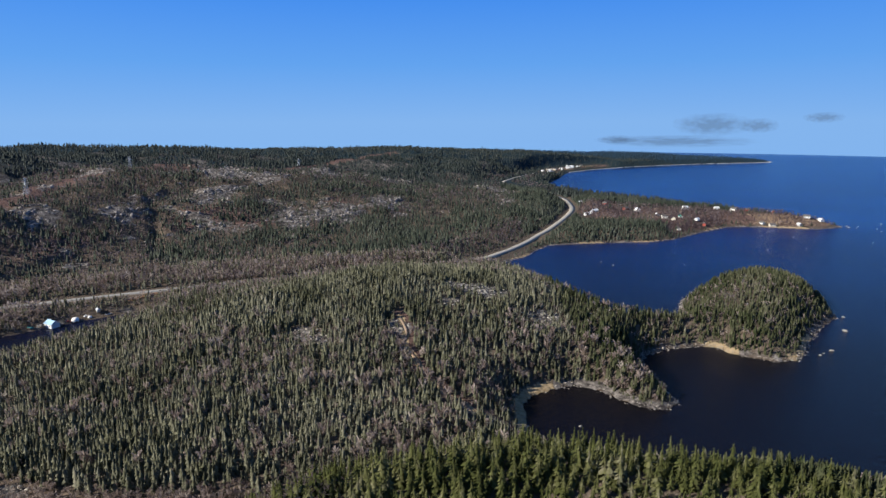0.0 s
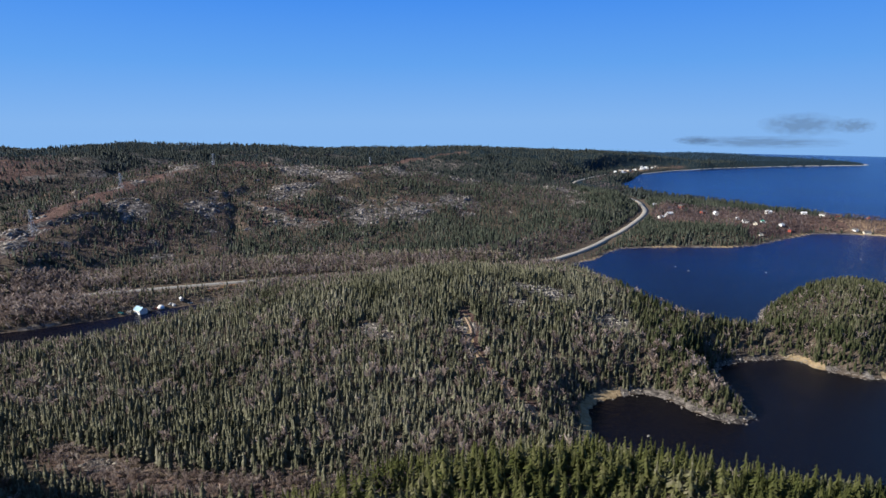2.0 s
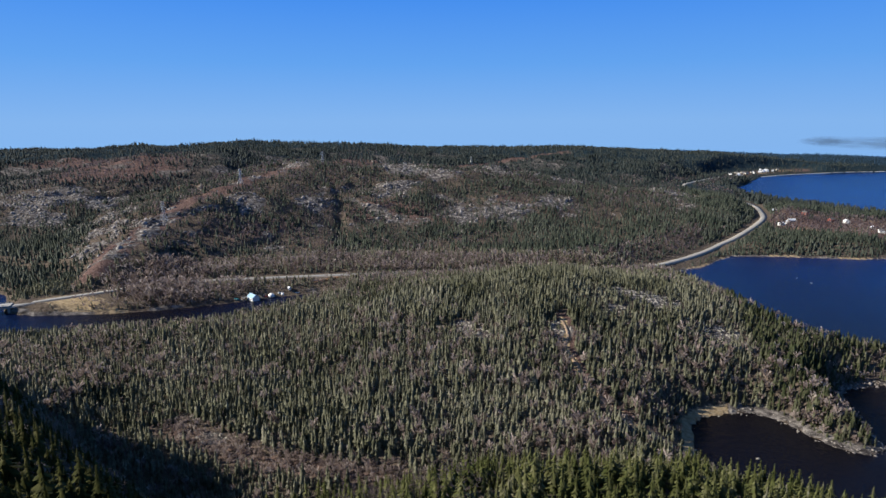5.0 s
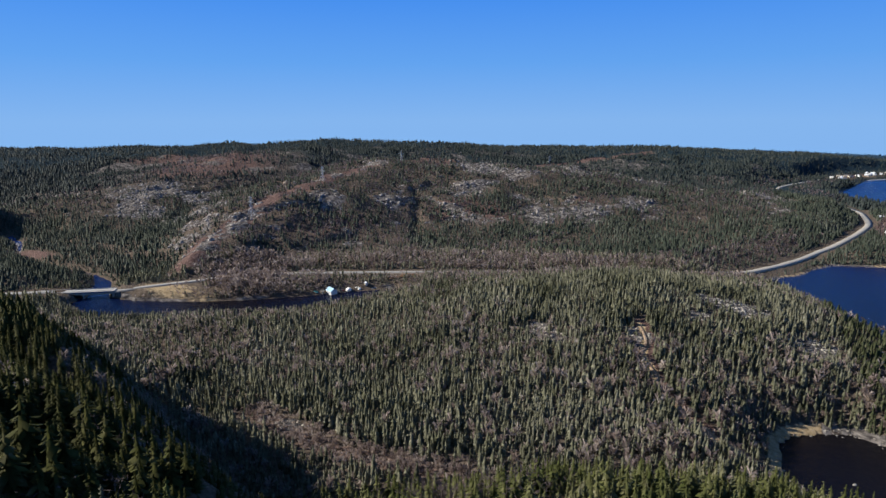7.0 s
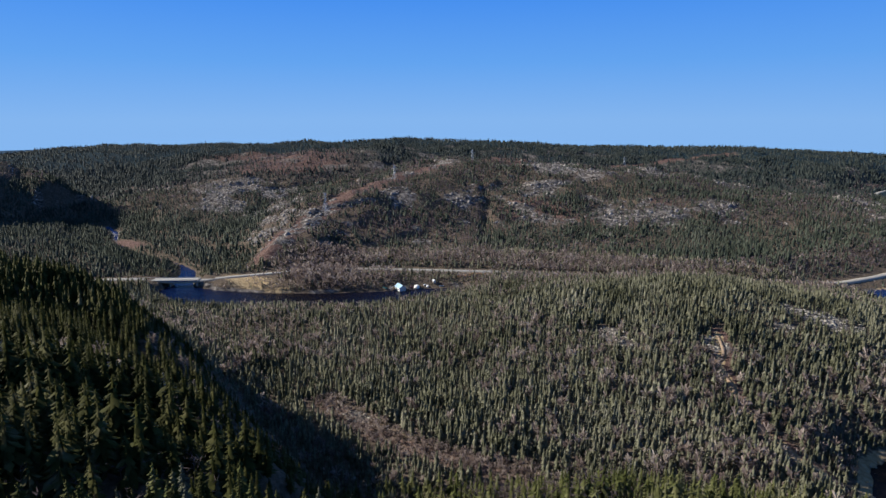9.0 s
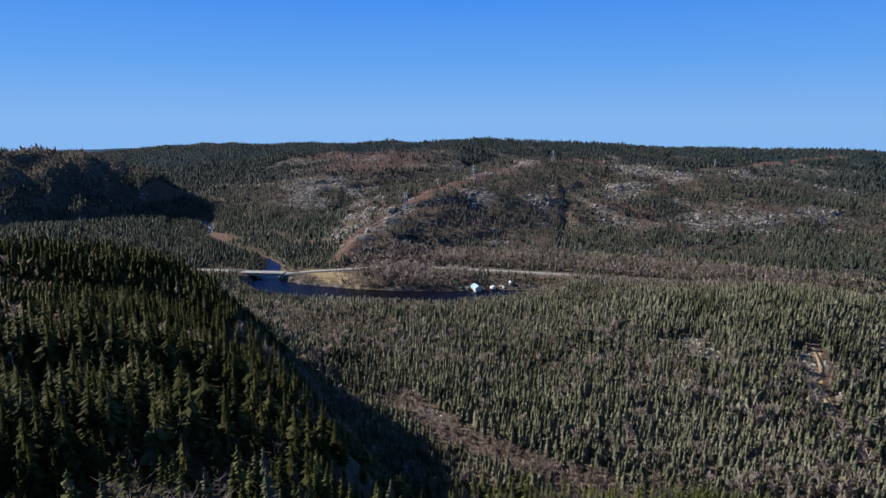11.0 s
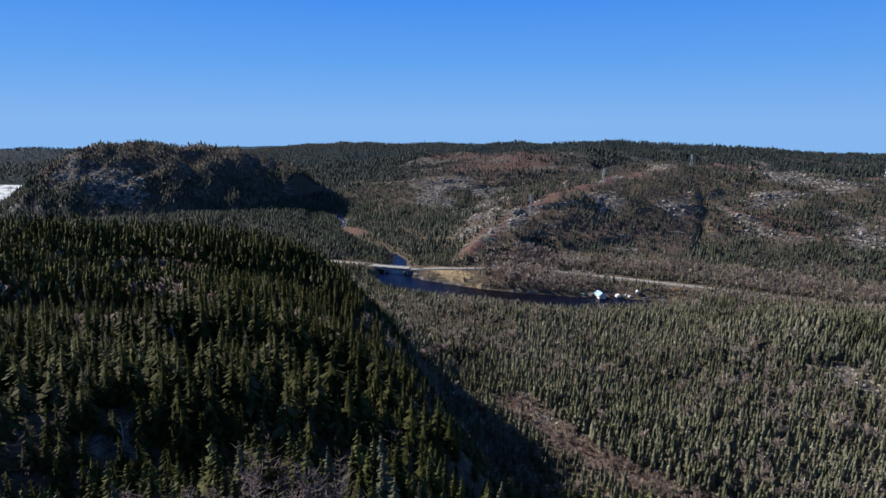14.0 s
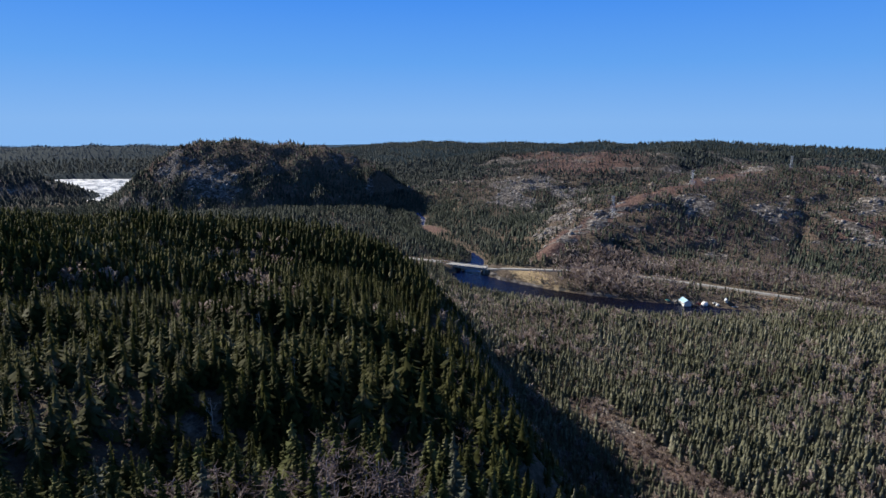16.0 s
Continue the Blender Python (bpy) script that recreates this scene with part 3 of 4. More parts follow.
    stony = np.where(far < 300, np.where(x < 58 * PLAN, 0.0, 1.0), value_noise(x / 40, y / 40))
    rock = np.maximum(rock, beach * (stony > 0.35))
    sand = np.maximum(sand, beach * (stony <= 0.35))
    n, m = A.shape
    i = np.arange(n)[:, None] * m + np.arange(m - 1)[None]
    j = np.roll(np.arange(n), -1)[:, None] * m + np.arange(m - 1)[None]
    quads = np.stack([i, j, j + 1, i + 1], -1).reshape(-1, 4)[:, ::-1]
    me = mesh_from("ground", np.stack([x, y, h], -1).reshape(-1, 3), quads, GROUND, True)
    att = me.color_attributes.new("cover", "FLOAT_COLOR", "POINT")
    # lower half of the range: distant woods; upper half: painted haze blue
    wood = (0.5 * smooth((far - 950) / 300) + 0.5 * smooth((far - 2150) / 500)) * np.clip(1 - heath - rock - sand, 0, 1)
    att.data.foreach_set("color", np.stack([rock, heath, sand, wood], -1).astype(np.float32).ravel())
    return tagged(new("ground", me), "hilly boreal ground with granite outcrops, heath and sand", "ground", kind="structure")


build_ground()


def build_water():
    az = np.radians(np.arange(-180, 180, 2.0))
    rr = np.array([0.01, 100, 300, 700, 1200, 2400, *np.linspace(3500, 4900, 24)])
    A, R = np.meshgrid(az, rr, indexing="ij")
    z = -SEA_BEND / PLAN * np.clip(R - 2500 * PLAN, 0, None) ** 2
    n, m = A.shape
    i = np.arange(n)[:, None] * m + np.arange(m - 1)[None]
    j = np.roll(np.arange(n), -1)[:, None] * m + np.arange(m - 1)[None]
    quads = np.stack([i, j, j + 1, i + 1], -1).reshape(-1, 4)[:, ::-1]
    me = mesh_from("water", np.stack([R * np.sin(A), R * np.cos(A), z], -1).reshape(-1, 3), quads, WATER, True)
    return tagged(new("water", me), "dark blue rippled sea, bay and river water", "water", kind="structure")


build_water()


def build_lake():
    """The windy lake between the hills, a hand above the common water sheet."""
    bm = bmesh.new()
    bm.faces.new([bm.verts.new((x * PLAN * 1.0, y * PLAN, 0.12)) for x, y in LAKE])
    bmesh.ops.triangulate(bm, faces=bm.faces)
    me = bpy.data.meshes.new("lake")
    bm.to_mesh(me)
    bm.free()
    me.materials.append(WINDY_WATER)
    tagged(new("lake", me), "choppy lake water glittering in the sun", "lake", kind="structure")


build_lake()


def ribbon(name, pts, width, mat, lift, step=4.0, crown=0.15, least=5.0):
    """A strip that follows the ground along a line."""
    p = np.array(pts, float) * PLAN
    d = np.concatenate([[0], np.cumsum(np.hypot(*np.diff(p, axis=0).T))])
    s = np.arange(0, d[-1], step)
    def spline(v):
        # Catmull-Rom through the points
        k = np.clip(np.searchsorted(d, s, side="right") - 1, 0, len(d) - 2)
        u = (s - d[k]) / (d[k + 1] - d[k])
        g = lambda q: v[np.clip(q, 0, len(v) - 1)]
        a, b, c, e = g(k - 1), g(k), g(k + 1), g(k + 2)
        return 0.5 * (2 * b + (c - a) * u + (2 * a - 5 * b + 4 * c - e) * u * u + (3 * b - a - 3 * c + e) * u ** 3)
    x, y = spline(p[:, 0]), spline(p[:, 1])
    tx, ty = np.gradient(x), np.gradient(y)
    ln = np.hypot(tx, ty)
    nx, ny = ty / ln, -tx / ln
    z = np.maximum(land(x, y)[0], least)
    z = np.convolve(np.pad(z, 6, mode="edge"), np.ones(13) / 13, "valid") + lift
    rows = [np.stack([x + nx * (o * width), y + ny * (o * width), z + dz], -1) for o, dz in ((-0.5, -1.2), (-0.5, 0), (0, crown), (0.5, 0), (0.5, -1.2))]
    v = np.stack(rows, 1)
    n = len(x)
    i = np.arange(n - 1)[:, None] * 5 + np.arange(4)[None]
    f = np.stack([i, i + 1, i + 6, i + 5], -1).reshape(-1, 4)[:, ::-1]
    return mesh_from(name, v.reshape(-1, 3), f, mat)


tagged(new("verge", ribbon("verge", ROAD, 11.5, GRAVEL, 0.25)), "pale gravel verge beside the highway", "verge", kind="structure")
tagged(new("road", ribbon("road", ROAD, 8.5, ASPHALT, 0.55)), "worn grey asphalt highway through the valley", "road", kind="structure")

tagged(new("far_beach", ribbon("far_beach", FAR_COAST[3:9], 13, BEACH_STONE, 0.2, 6.0, 1.0, 0.4)), "pale stony beach along the far coast", "beach", kind="structure")
tagged(new("trail", ribbon("trail", TRAIL, 2.4, TRAIL_SAND, 0.45, 2.0, 0.1, 0.3)), "tan sandy trail leading down to the cove", "trail", kind="structure")


# ---- trees ----
def spruce_shape(rng, tiers, spread, slim, core=5, leaf=0.34):
    """One spruce of height 1: drooping boughs in whorls round a stem. Returns vertices and triangles."""
    v, f = [], []
    for k in range(tiers):
        u = (k + rng.random() * 0.6) / tiers
        z = 0.06 + 0.92 * u
        reach = slim * (1 - u) ** 0.85 * (0.75 + 0.5 * rng.random()) + 0.012
        if rng.random() < 0.08:
            reach *= 0.45
        n = max(3, int(spread * (1 - 0.55 * u)))
        a0 = rng.random() * 6.283
        for q in range(n):
            a = a0 + 6.283 * (q + rng.random() * 0.5) / n
            L = reach * (0.7 + 0.55 * rng.random())
            drop = L * (0.35 + 0.4 * rng.random())
            w = L * (leaf + 0.2 * rng.random())
            c, s = math.cos(a), math.sin(a)
            b = len(v)
            v += [(0, 0, z + 0.035), (c * L * 0.6 - s * w, s * L * 0.6 + c * w, z - drop * 0.55), (c * L, s * L, z - drop), (c * L * 0.6 + s * w, s * L * 0.6 - c * w, z - drop * 0.55)]
            f += [(b, b + 1, b + 2), (b, b + 2, b + 3)]
    if core:
        b = len(v)
        v += [(slim * 0.42 * math.cos(6.283 * q / core), slim * 0.42 * math.sin(6.283 * q / core), 0.05) for q in range(core)] + [(0, 0, 1.0)]
        f += [(b + q, b + (q + 1) % core, b + core) for q in range(core)]
    return np.array(v), np.array(f)


def skirt_shape(rng, tiers, sides, slim):
    """A spruce seen from afar: ragged skirts of boughs one above the other."""
    v, f = [], []
    lo = 0.04
    for k in range(tiers):
        u = k / tiers
        top = min(1.0, lo + (1.25 + 0.3 * rng.random()) * (1 - lo) / (tiers - k) if k < tiers - 1 else 1.0)
        b, a0 = len(v), rng.random() * 6.283
        rad = slim * (1 - u) ** 0.9 * (0.8 + 0.4 * rng.random())
        for q in range(sides):
            a, t = a0 + 6.283 * (q + 0.5 * rng.random()) / sides, rad * (0.6 + 0.8 * rng.random())
            v.append((t * math.cos(a), t * math.sin(a), lo + 0.05 * rng.random()))
        v.append((0.02 * rng.normal(), 0.02 * rng.normal(), top))
        f += [(b + q, b + (q + 1) % sides, b + sides) for q in range(sides)]
        lo = lo + (1 - lo) / (tiers - k) * 0.75
    return np.array(v), np.array(f)


def star_shape(rng, tiers, boughs, slim):
    """A spruce of height 1: tiers of drooping boughs, long and short by turns, over each other."""
    v, f = [], []
    for k in range(tiers):
        u = k / tiers
        b, a0, n = len(v), rng.random() * 6.283, 2 * max(3, round(boughs * (1 - 0.4 * u)))
        z = 0.03 + 0.93 * u
        rad = slim * (1 - u) ** 0.8 * (0.75 + 0.5 * rng.random()) + 0.012
        for q in range(n):
            a, t = a0 + 6.283 * (q + 0.35 * rng.random()) / n, rad * ((0.85 + 0.5 * rng.random()) if q % 2 else (0.3 + 0.2 * rng.random()))
            v.append((t * math.cos(a), t * math.sin(a), z - 0.25 * t + 0.035 * (q % 2 == 0) + 0.03 * rng.random()))
        v.append((0.012 * rng.normal(), 0.012 * rng.normal(), min(1.0, z + (1.5 + 0.4 * rng.random()) / tiers) if k < tiers - 1 else 1.0))
        f += [(b + q, b + (q + 1) % n, b + n) for q in range(n)]
    return np.array(v), np.array(f)


def haze_shape(rng, n, thin):
    """A leafless tree from afar: a stem and upswept sprays of twigs."""
    v, f = [(-0.012, 0, 0), (0.012, 0, 0), (0, 0, 0.9)], [(0, 1, 2)]
    for k in range(n):
        z, a = 0.22 + 0.55 * rng.random(), rng.random() * 6.283
        L = 0.14 + 0.16 * rng.random()
        b, c, s = len(v), math.cos(a), math.sin(a)
        w = thin * (1 + rng.random())
        v += [(0, 0, z), (c * L - s * w, s * L + c * w, z + 0.22 + 0.1 * rng.random()), (c * L * 0.8 + s * w, s * L * 0.8 - c * w, z + 0.28 + 0.1 * rng.random())]
        f.append((b, b + 1, b + 2))
    return np.array(v), np.array(f)


def bare_shape(rng, limbs, twigs):
    """A leafless birch or aspen of height 1: stem, rising limbs and a haze of thin twigs."""
    v, f = [], []
    def stick(p, q, w):
        p, q = np.array(p), np.array(q)
        side = np.cross(q - p, rng.normal(size=3))
        side = side / (np.linalg.norm(side) + 1e-9) * w
        b = len(v)
        v.extend([p - side, p + side, q])
        f.append((b, b + 1, b + 2))
    stick((0, 0, 0), (0, 0, 0.95), 0.012)
    stick((0, 0, 0), (0.01, 0, 0.9), 0.012)
    for k in range(limbs):
        z = 0.25 + 0.6 * rng.random()
        a, L = rng.random() * 6.283, (0.12 + 0.2 * rng.random()) * (1.15 - z)* 1.5
        tip = np.array((math.cos(a) * L, math.sin(a) * L, z + L * (0.9 + 0.8 * rng.random())))
        stick((0, 0, z), tip, 0.007)
        for _ in range(twigs):
            t = 0.3 + 0.7 * rng.random()
            base = np.array((0, 0, z)) * (1 - t) + tip * t
            stick(base, base + rng.normal(size=3) * (0.05, 0.05, 0.03) + (0, 0, 0.07), 0.0075)
    return np.array(v), np.array(f)


def plant(name, shapes, x, y, z, height, width, mat, rng):
    """Many trees in one mesh: each gets one of the shapes, its own turn, lean and size."""
    V, F, at = [], [], 0
    pick = rng.integers(0, len(shapes), len(x))
    for k, (sv, sf) in enumerate(shapes):
        i = np.where(pick == k)[0]
        if not len(i):
            continue
        a = rng.random(len(i)) * 6.283
        c, s = np.cos(a)[:, None], np.sin(a)[:, None]
        w, hh = (width[i] * height[i])[:, None], height[i][:, None]
        lean = rng.normal(0, 0.025, (len(i), 2))
        px = (sv[None, :, 0] * c - sv[None, :, 1] * s) * w + lean[:, :1] * sv[None, :, 2] * hh + x[i][:, None]
        py = (sv[None, :, 0] * s + sv[None, :, 1] * c) * w + lean[:, 1:] * sv[None, :, 2] * hh + y[i][:, None]
        pz = sv[None, :, 2] * hh + z[i][:, None] - 0.2
        V.append(np.stack([px, py, pz], -1).reshape(-1, 3))
        F.append((sf[None] + (np.arange(len(i)) * len(sv))[:, None, None] + at).reshape(-1, 3))
        at += len(i) * len(sv)
    return new(name, mesh_from(name, np.concatenate(V), np.concatenate(F), mat))


def scatter(r0, r1, step, a0=-99, a1=41):
    """Jittered grid of sites in a ring sector of the land, with what grows there."""
    g = np.arange(-r1, r1, step)
    X, Y = np.meshgrid(g, g)
    X, Y = X.ravel(), Y.ravel()
    X, Y = X + (RNG.random(len(X)) - 0.5) * step * 1.7, Y + (RNG.random(len(X)) - 0.5) * step * 1.7
    r, az = np.hypot(X, Y), np.degrees(np.arctan2(X, Y))
    k = (r >= r0) & (r < r1) & (az > a0) & (az < a1)
    X, Y = X[k], Y[k]
    h, wet = land(X, Y)
    k = (wet < np.where((np.hypot(X, Y) < 300 * PLAN) & (X < 56 * PLAN), -6.5, np.where(X < -440 * PLAN, -1.2, -3.5))) & (h > 0.6)
    k &= line_distance(X / PLAN, Y / PLAN, ROAD) > 10
    X, Y, h, wet = X[k], Y[k], h[k], wet[k]
    steep = slope_at(X, Y)
    return X, Y, h, covers(X, Y, h, steep), wet, steep


SHAPES_RNG = np.random.default_rng(3)
NEAR_SHAPES = [spruce_shape(SHAPES_RNG, 13, 6, 0.16, 3, 0.18) for _ in range(10)]
MID_SHAPES = [star_shape(SHAPES_RNG, 6, 4, 0.155) for _ in range(14)]
RIDGE_SHAPES = [spruce_shape(SHAPES_RNG, 14, 6, 0.15 + 0.03 * (k % 3), 3, 0.16) for k in range(12)]
LOW_SHAPES = [star_shape(SHAPES_RNG, 4, 3, 0.155) for _ in range(14)]
HILL_SHAPES = [skirt_shape(SHAPES_RNG, 2, 3, 0.19) for _ in range(14)]
FAR_SHAPES = [skirt_shape(SHAPES_RNG, 2, 3, 0.26) for _ in range(8)]
BARE_SHAPES = [bare_shape(SHAPES_RNG, 8, 4) for _ in range(8)]
BARE_MID = [haze_shape(SHAPES_RNG, 30, 0.011) for _ in range(8)]
BARE_FAR = [haze_shape(SHAPES_RNG, 9, 0.016) for _ in range(8)]
BARE_TINY = [haze_shape(SHAPES_RNG, 4, 0.035) for _ in range(8)]


def grow(r0, r1, step, shapes, bare_shapes, tall, mat, what):
    X, Y, h, (rock, heath, sand, con, bare), wet, steep = scatter(r0 * PLAN, r1 * PLAN, step * PLAN)
    u = RNG.random(len(X))
    thick = 0.92 + 0.45 * fbm(X / PLAN, Y / PLAN, 70, 3)
    is_con = u < con * thick
    size = tall * np.where((h > 40) & (np.hypot(X, Y) < 480 * PLAN) & (np.arctan2(X, Y) < -0.68), 1.3, 1.0) * np.where((np.hypot(X, Y) < 340 * PLAN) & (np.abs(np.arctan2(X, Y) + 0.87) < 0.2), 1 - 0.5 * smooth((steep - 0.5) / 0.4), 1.0) * (0.42 + 0.85 * RNG.random(len(X)) ** 1.25) * (0.85 + 0.5 * value_noise(X / 45, Y / 45)) * (1 - 0.5 * np.clip(rock * 1.2, 0, 1)) * (0.7 + 0.3 * smooth(-wet / 14))
    wid = (1.2 if r0 < 180 else 0.88 if r0 < 1000 else 1.08) + 0.5 * RNG.random(len(X))
    size = size * np.where(X < -190 * PLAN, 0.75 + 0.25 * smooth(-wet / 40), 1.0)
    is_bare = ~is_con & (RNG.random(len(X)) < bare)
    if not NEAREST:
        # the nearest trees stand as things of their own
        near = np.hypot(X, Y) + 1e6 * (EYE[2] - h - size > 0.72 * np.hypot(X, Y))
        order = np.argsort(near + 2e6 * ~is_con)[:300]
        NEAREST.append((X[order], Y[order], h[order], size[order], wid[order]))
        is_con[order] = False
        order = np.argsort(near + 2e6 * ~is_bare)[:40]
        order = order[is_bare[order]]
        NEAREST.append((X[order], Y[order], h[order], size[order], wid[order]))
        is_bare[order] = False
    is_con &= ~((h > 40) & (np.arctan2(X, Y) < -0.68) & (np.hypot(X, Y) < 480 * PLAN) & (RNG.random(len(X)) < np.where(np.hypot(X, Y) < 190 * PLAN, 0.08, 0.25)))
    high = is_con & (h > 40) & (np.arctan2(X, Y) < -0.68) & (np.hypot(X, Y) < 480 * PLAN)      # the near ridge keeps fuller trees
    east = is_con & (X > 75 * PLAN) & (r0 in (180, 330))      # darker woods on the point and the islet
    if r0 > 400:
        high &= False
    close = np.hypot(X, Y) < 235 * PLAN
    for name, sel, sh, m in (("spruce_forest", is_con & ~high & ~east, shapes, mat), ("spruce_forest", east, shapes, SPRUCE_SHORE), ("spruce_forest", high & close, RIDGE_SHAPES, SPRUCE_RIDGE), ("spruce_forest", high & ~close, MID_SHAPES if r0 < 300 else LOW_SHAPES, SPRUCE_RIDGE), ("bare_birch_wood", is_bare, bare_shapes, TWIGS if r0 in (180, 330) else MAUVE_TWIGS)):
        if sel.sum():
            ob = plant(name, sh, X[sel], Y[sel], h[sel], size[sel] * (np.where(line_distance(X[sel] / PLAN, Y[sel] / PLAN, MEADOW) < 20, 0.45, np.where((h[sel] > 60) & (r0 < 200), 0.55, np.where(np.hypot(X[sel] / PLAN + 330, Y[sel] / PLAN - 368) < 60, 1.35, 0.85))) if name != "spruce_forest" else 1), wid[sel] * (1.25 if name != "spruce_forest" else 1), m, RNG)
            lab = ("dense dark green spruce trees " if name == "spruce_forest" else "leafless grey-brown birch and aspen trees ") + what
            tagged(ob, lab, "forest", kind="stuff")
            print(name, r0, sel.sum(), len(ob.data.polygons))


NEAREST = []


grow(60, 180, 2.45, NEAR_SHAPES, BARE_SHAPES, 11.0, SPRUCE_GREEN, "on the near slopes")
grow(180, 330, 1.78, MID_SHAPES, BARE_MID, 8.6, SPRUCE, "in the valley")
grow(330, 560, 2.02, LOW_SHAPES, BARE_FAR, 7.8, SPRUCE, "on the mound and shores")
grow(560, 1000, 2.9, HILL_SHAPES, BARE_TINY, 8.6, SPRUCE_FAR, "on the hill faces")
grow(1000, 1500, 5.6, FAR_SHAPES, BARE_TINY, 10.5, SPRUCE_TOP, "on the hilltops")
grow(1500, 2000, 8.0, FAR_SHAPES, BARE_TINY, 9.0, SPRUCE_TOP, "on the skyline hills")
grow(2000, 2600, 10.5, FAR_SHAPES, BARE_TINY, 8.0, SPRUCE_HAZE_BLUE, "on the far hills")


# ---- rocks ----
def crag_shape(rng):
    """An angular block of granite about 1 across."""
    bm = bmesh.new()
    bmesh.ops.create_icosphere(bm, subdivisions=1, radius=0.6)
    cut = [(Vector(rng.normal(size=3)).normalized(), 0.30 + 0.16 * rng.random()) for _ in range(6)]
    for v in bm.verts:
        v.co *= 0.85 + 0.4 * rng.random()
        for nrm, d in cut:
            k = v.co.dot(nrm) - d
            if k > 0:
                v.co -= nrm * k
    bmesh.ops.triangulate(bm, faces=bm.faces)
    v = np.array([tuple(p.co) for p in bm.verts])
    f = np.array([[p.index for p in q.verts] for q in bm.faces])
    bm.free()
    return v, f


CRAGS = [crag_shape(SHAPES_RNG) for _ in range(10)]


def strew(name, label, X, Y, Z, size, flat, mat):
    """Blocks of rock in one mesh."""
    keep = np.ones(len(X), bool)
    ob = plant(name, CRAGS, X[keep], Y[keep], Z[keep], size * flat, 1.0 / flat, mat, RNG)
    return tagged(ob, label, "rocks", kind="stuff")


def outcrops():
    X, Y, h, (rock, heath, sand, con, bare), wet, steep = scatter(490 * PLAN, 1060 * PLAN, 3.4 * PLAN)
    sel = RNG.random(len(X)) < np.clip(rock * 1.5 - 0.38, 0, 0.9)
    n = sel.sum()
    size = 1.5 + 6.5 * RNG.random(n) ** 2.5
    strew("granite_outcrops", "grey angular granite crags on the wooded hill faces", X[sel], Y[sel], h[sel] - 0.12 * size, size, 0.5 + 0.75 * RNG.random(n) ** 2, CRAG_ROCK)
    X, Y, h, (rock, heath, sand, con, bare), wet, steep = scatter(180 * PLAN, 480 * PLAN, 1.6 * PLAN)
    sel = (RNG.random(len(X)) < np.clip(rock * 1.6 - 0.3, 0, 0.85)) & (np.hypot(X, Y) > 200 * PLAN)
    n = sel.sum()
    size = 0.9 + 2.4 * RNG.random(n) ** 2
    strew("bare_ledges", "pale lichen-spotted granite ledges in forest gaps", X[sel], Y[sel], h[sel], size, 0.35 + 0.3 * RNG.random(n), PALE_ROCK)


def shore_rocks():
    pts = []
    for line, gap in ((COVE[9:], 1.0), (BAY, 1.5)):
        for a, b in zip(line, line[1:]):
            n = max(1, int(math.hypot(b[0] - a[0], b[1] - a[1]) / gap * 3.5))
            for k in range(n):
                t = RNG.random()
                pts.append((a[0] + (b[0] - a[0]) * t + RNG.normal() * 1.1, a[1] + (b[1] - a[1]) * t + RNG.normal() * 1.1))
    p = np.array(pts) * PLAN
    keep = (value_noise(p[:, 0] / 45 + 3, p[:, 1] / 45) > 0.25) & ((p[:, 0] > 58 * PLAN) | (RNG.random(len(p)) < 0.15))
    p = p[keep]
    h = land(p[:, 0], p[:, 1])[0]
    n = len(p)
    size = 0.4 + 1.7 * RNG.random(n) ** 3
    strew("shore_rocks", "pale granite rocks along the water line", p[:, 0], p[:, 1], np.maximum(h, 0) + 0.15, size, 0.2 + 0.2 * RNG.random(n), SHORE_ROCK)


def rapids():
    """Pale boulders in the shallow upper river."""
    t = RNG.random(70)
    x, y = (-716 + 62 * t + RNG.normal(0, 3.2, 70)) * PLAN, (414 - 36 * t + RNG.normal(0, 3.2, 70)) * PLAN
    size = 1.2 + 3.2 * RNG.random(70) ** 2
    strew("river_boulders", "pale boulders and gravel in the upper river", x, y, np.maximum(land(x, y)[0], 0) + 0.2, size, 0.3 + 0.2 * RNG.random(70), ROCK)


outcrops()
shore_rocks()
rapids()


# ---- things ----
def part(name, bm, material, parent, label=""):
    """Links a bmesh as one mesh object under a thing or a part."""
    me = bpy.data.meshes.new(name)
    bm.to_mesh(me)
    bm.free()
    me.materials.append(material)
    ob = new(name, me)
    ob.parent = parent
    return tagged(ob, label)


def boxes(*specs):
    """A bmesh of boxes: (centre, size, turn about z in degrees)."""
    bm = bmesh.new()
    for c, size, *turn in specs:
        m = Matrix.Translation(c) @ Matrix.Rotation(radians(turn[0]) if turn else 0, 4, "Z") @ Matrix.Diagonal((*size, 1))
        bmesh.ops.create_cube(bm, size=1, matrix=m)
    return bm


def bars(lines, w):
    """A bmesh of thin square bars between pairs of points."""
    bm = bmesh.new()
    for a, b in lines:
        a, b = Vector(a), Vector(b)
        d = b - a
        m = Matrix.Translation((a + b) / 2) @ d.to_track_quat("Z", "Y").to_matrix().to_4x4() @ Matrix.Diagonal((w, w, d.length, 1))
        bmesh.ops.create_cube(bm, size=1, matrix=m)
    return bm


def prism(profile, depth, y0=None):
    """A profile in x and z drawn out along y."""
    bm = bmesh.new()
    y0 = -depth / 2 if y0 is None else y0
    a = [bm.verts.new((x, y0, z)) for x, z in profile]
    b = [bm.verts.new((x, y0 + depth, z)) for x, z in profile]
    n = len(profile)
    bm.faces.new(a)
    bm.faces.new(b[::-1])
    for i in range(n):
        bm.faces.new((a[i], b[i], b[(i + 1) % n], a[(i + 1) % n]))
    bmesh.ops.recalc_face_normals(bm, faces=bm.faces)
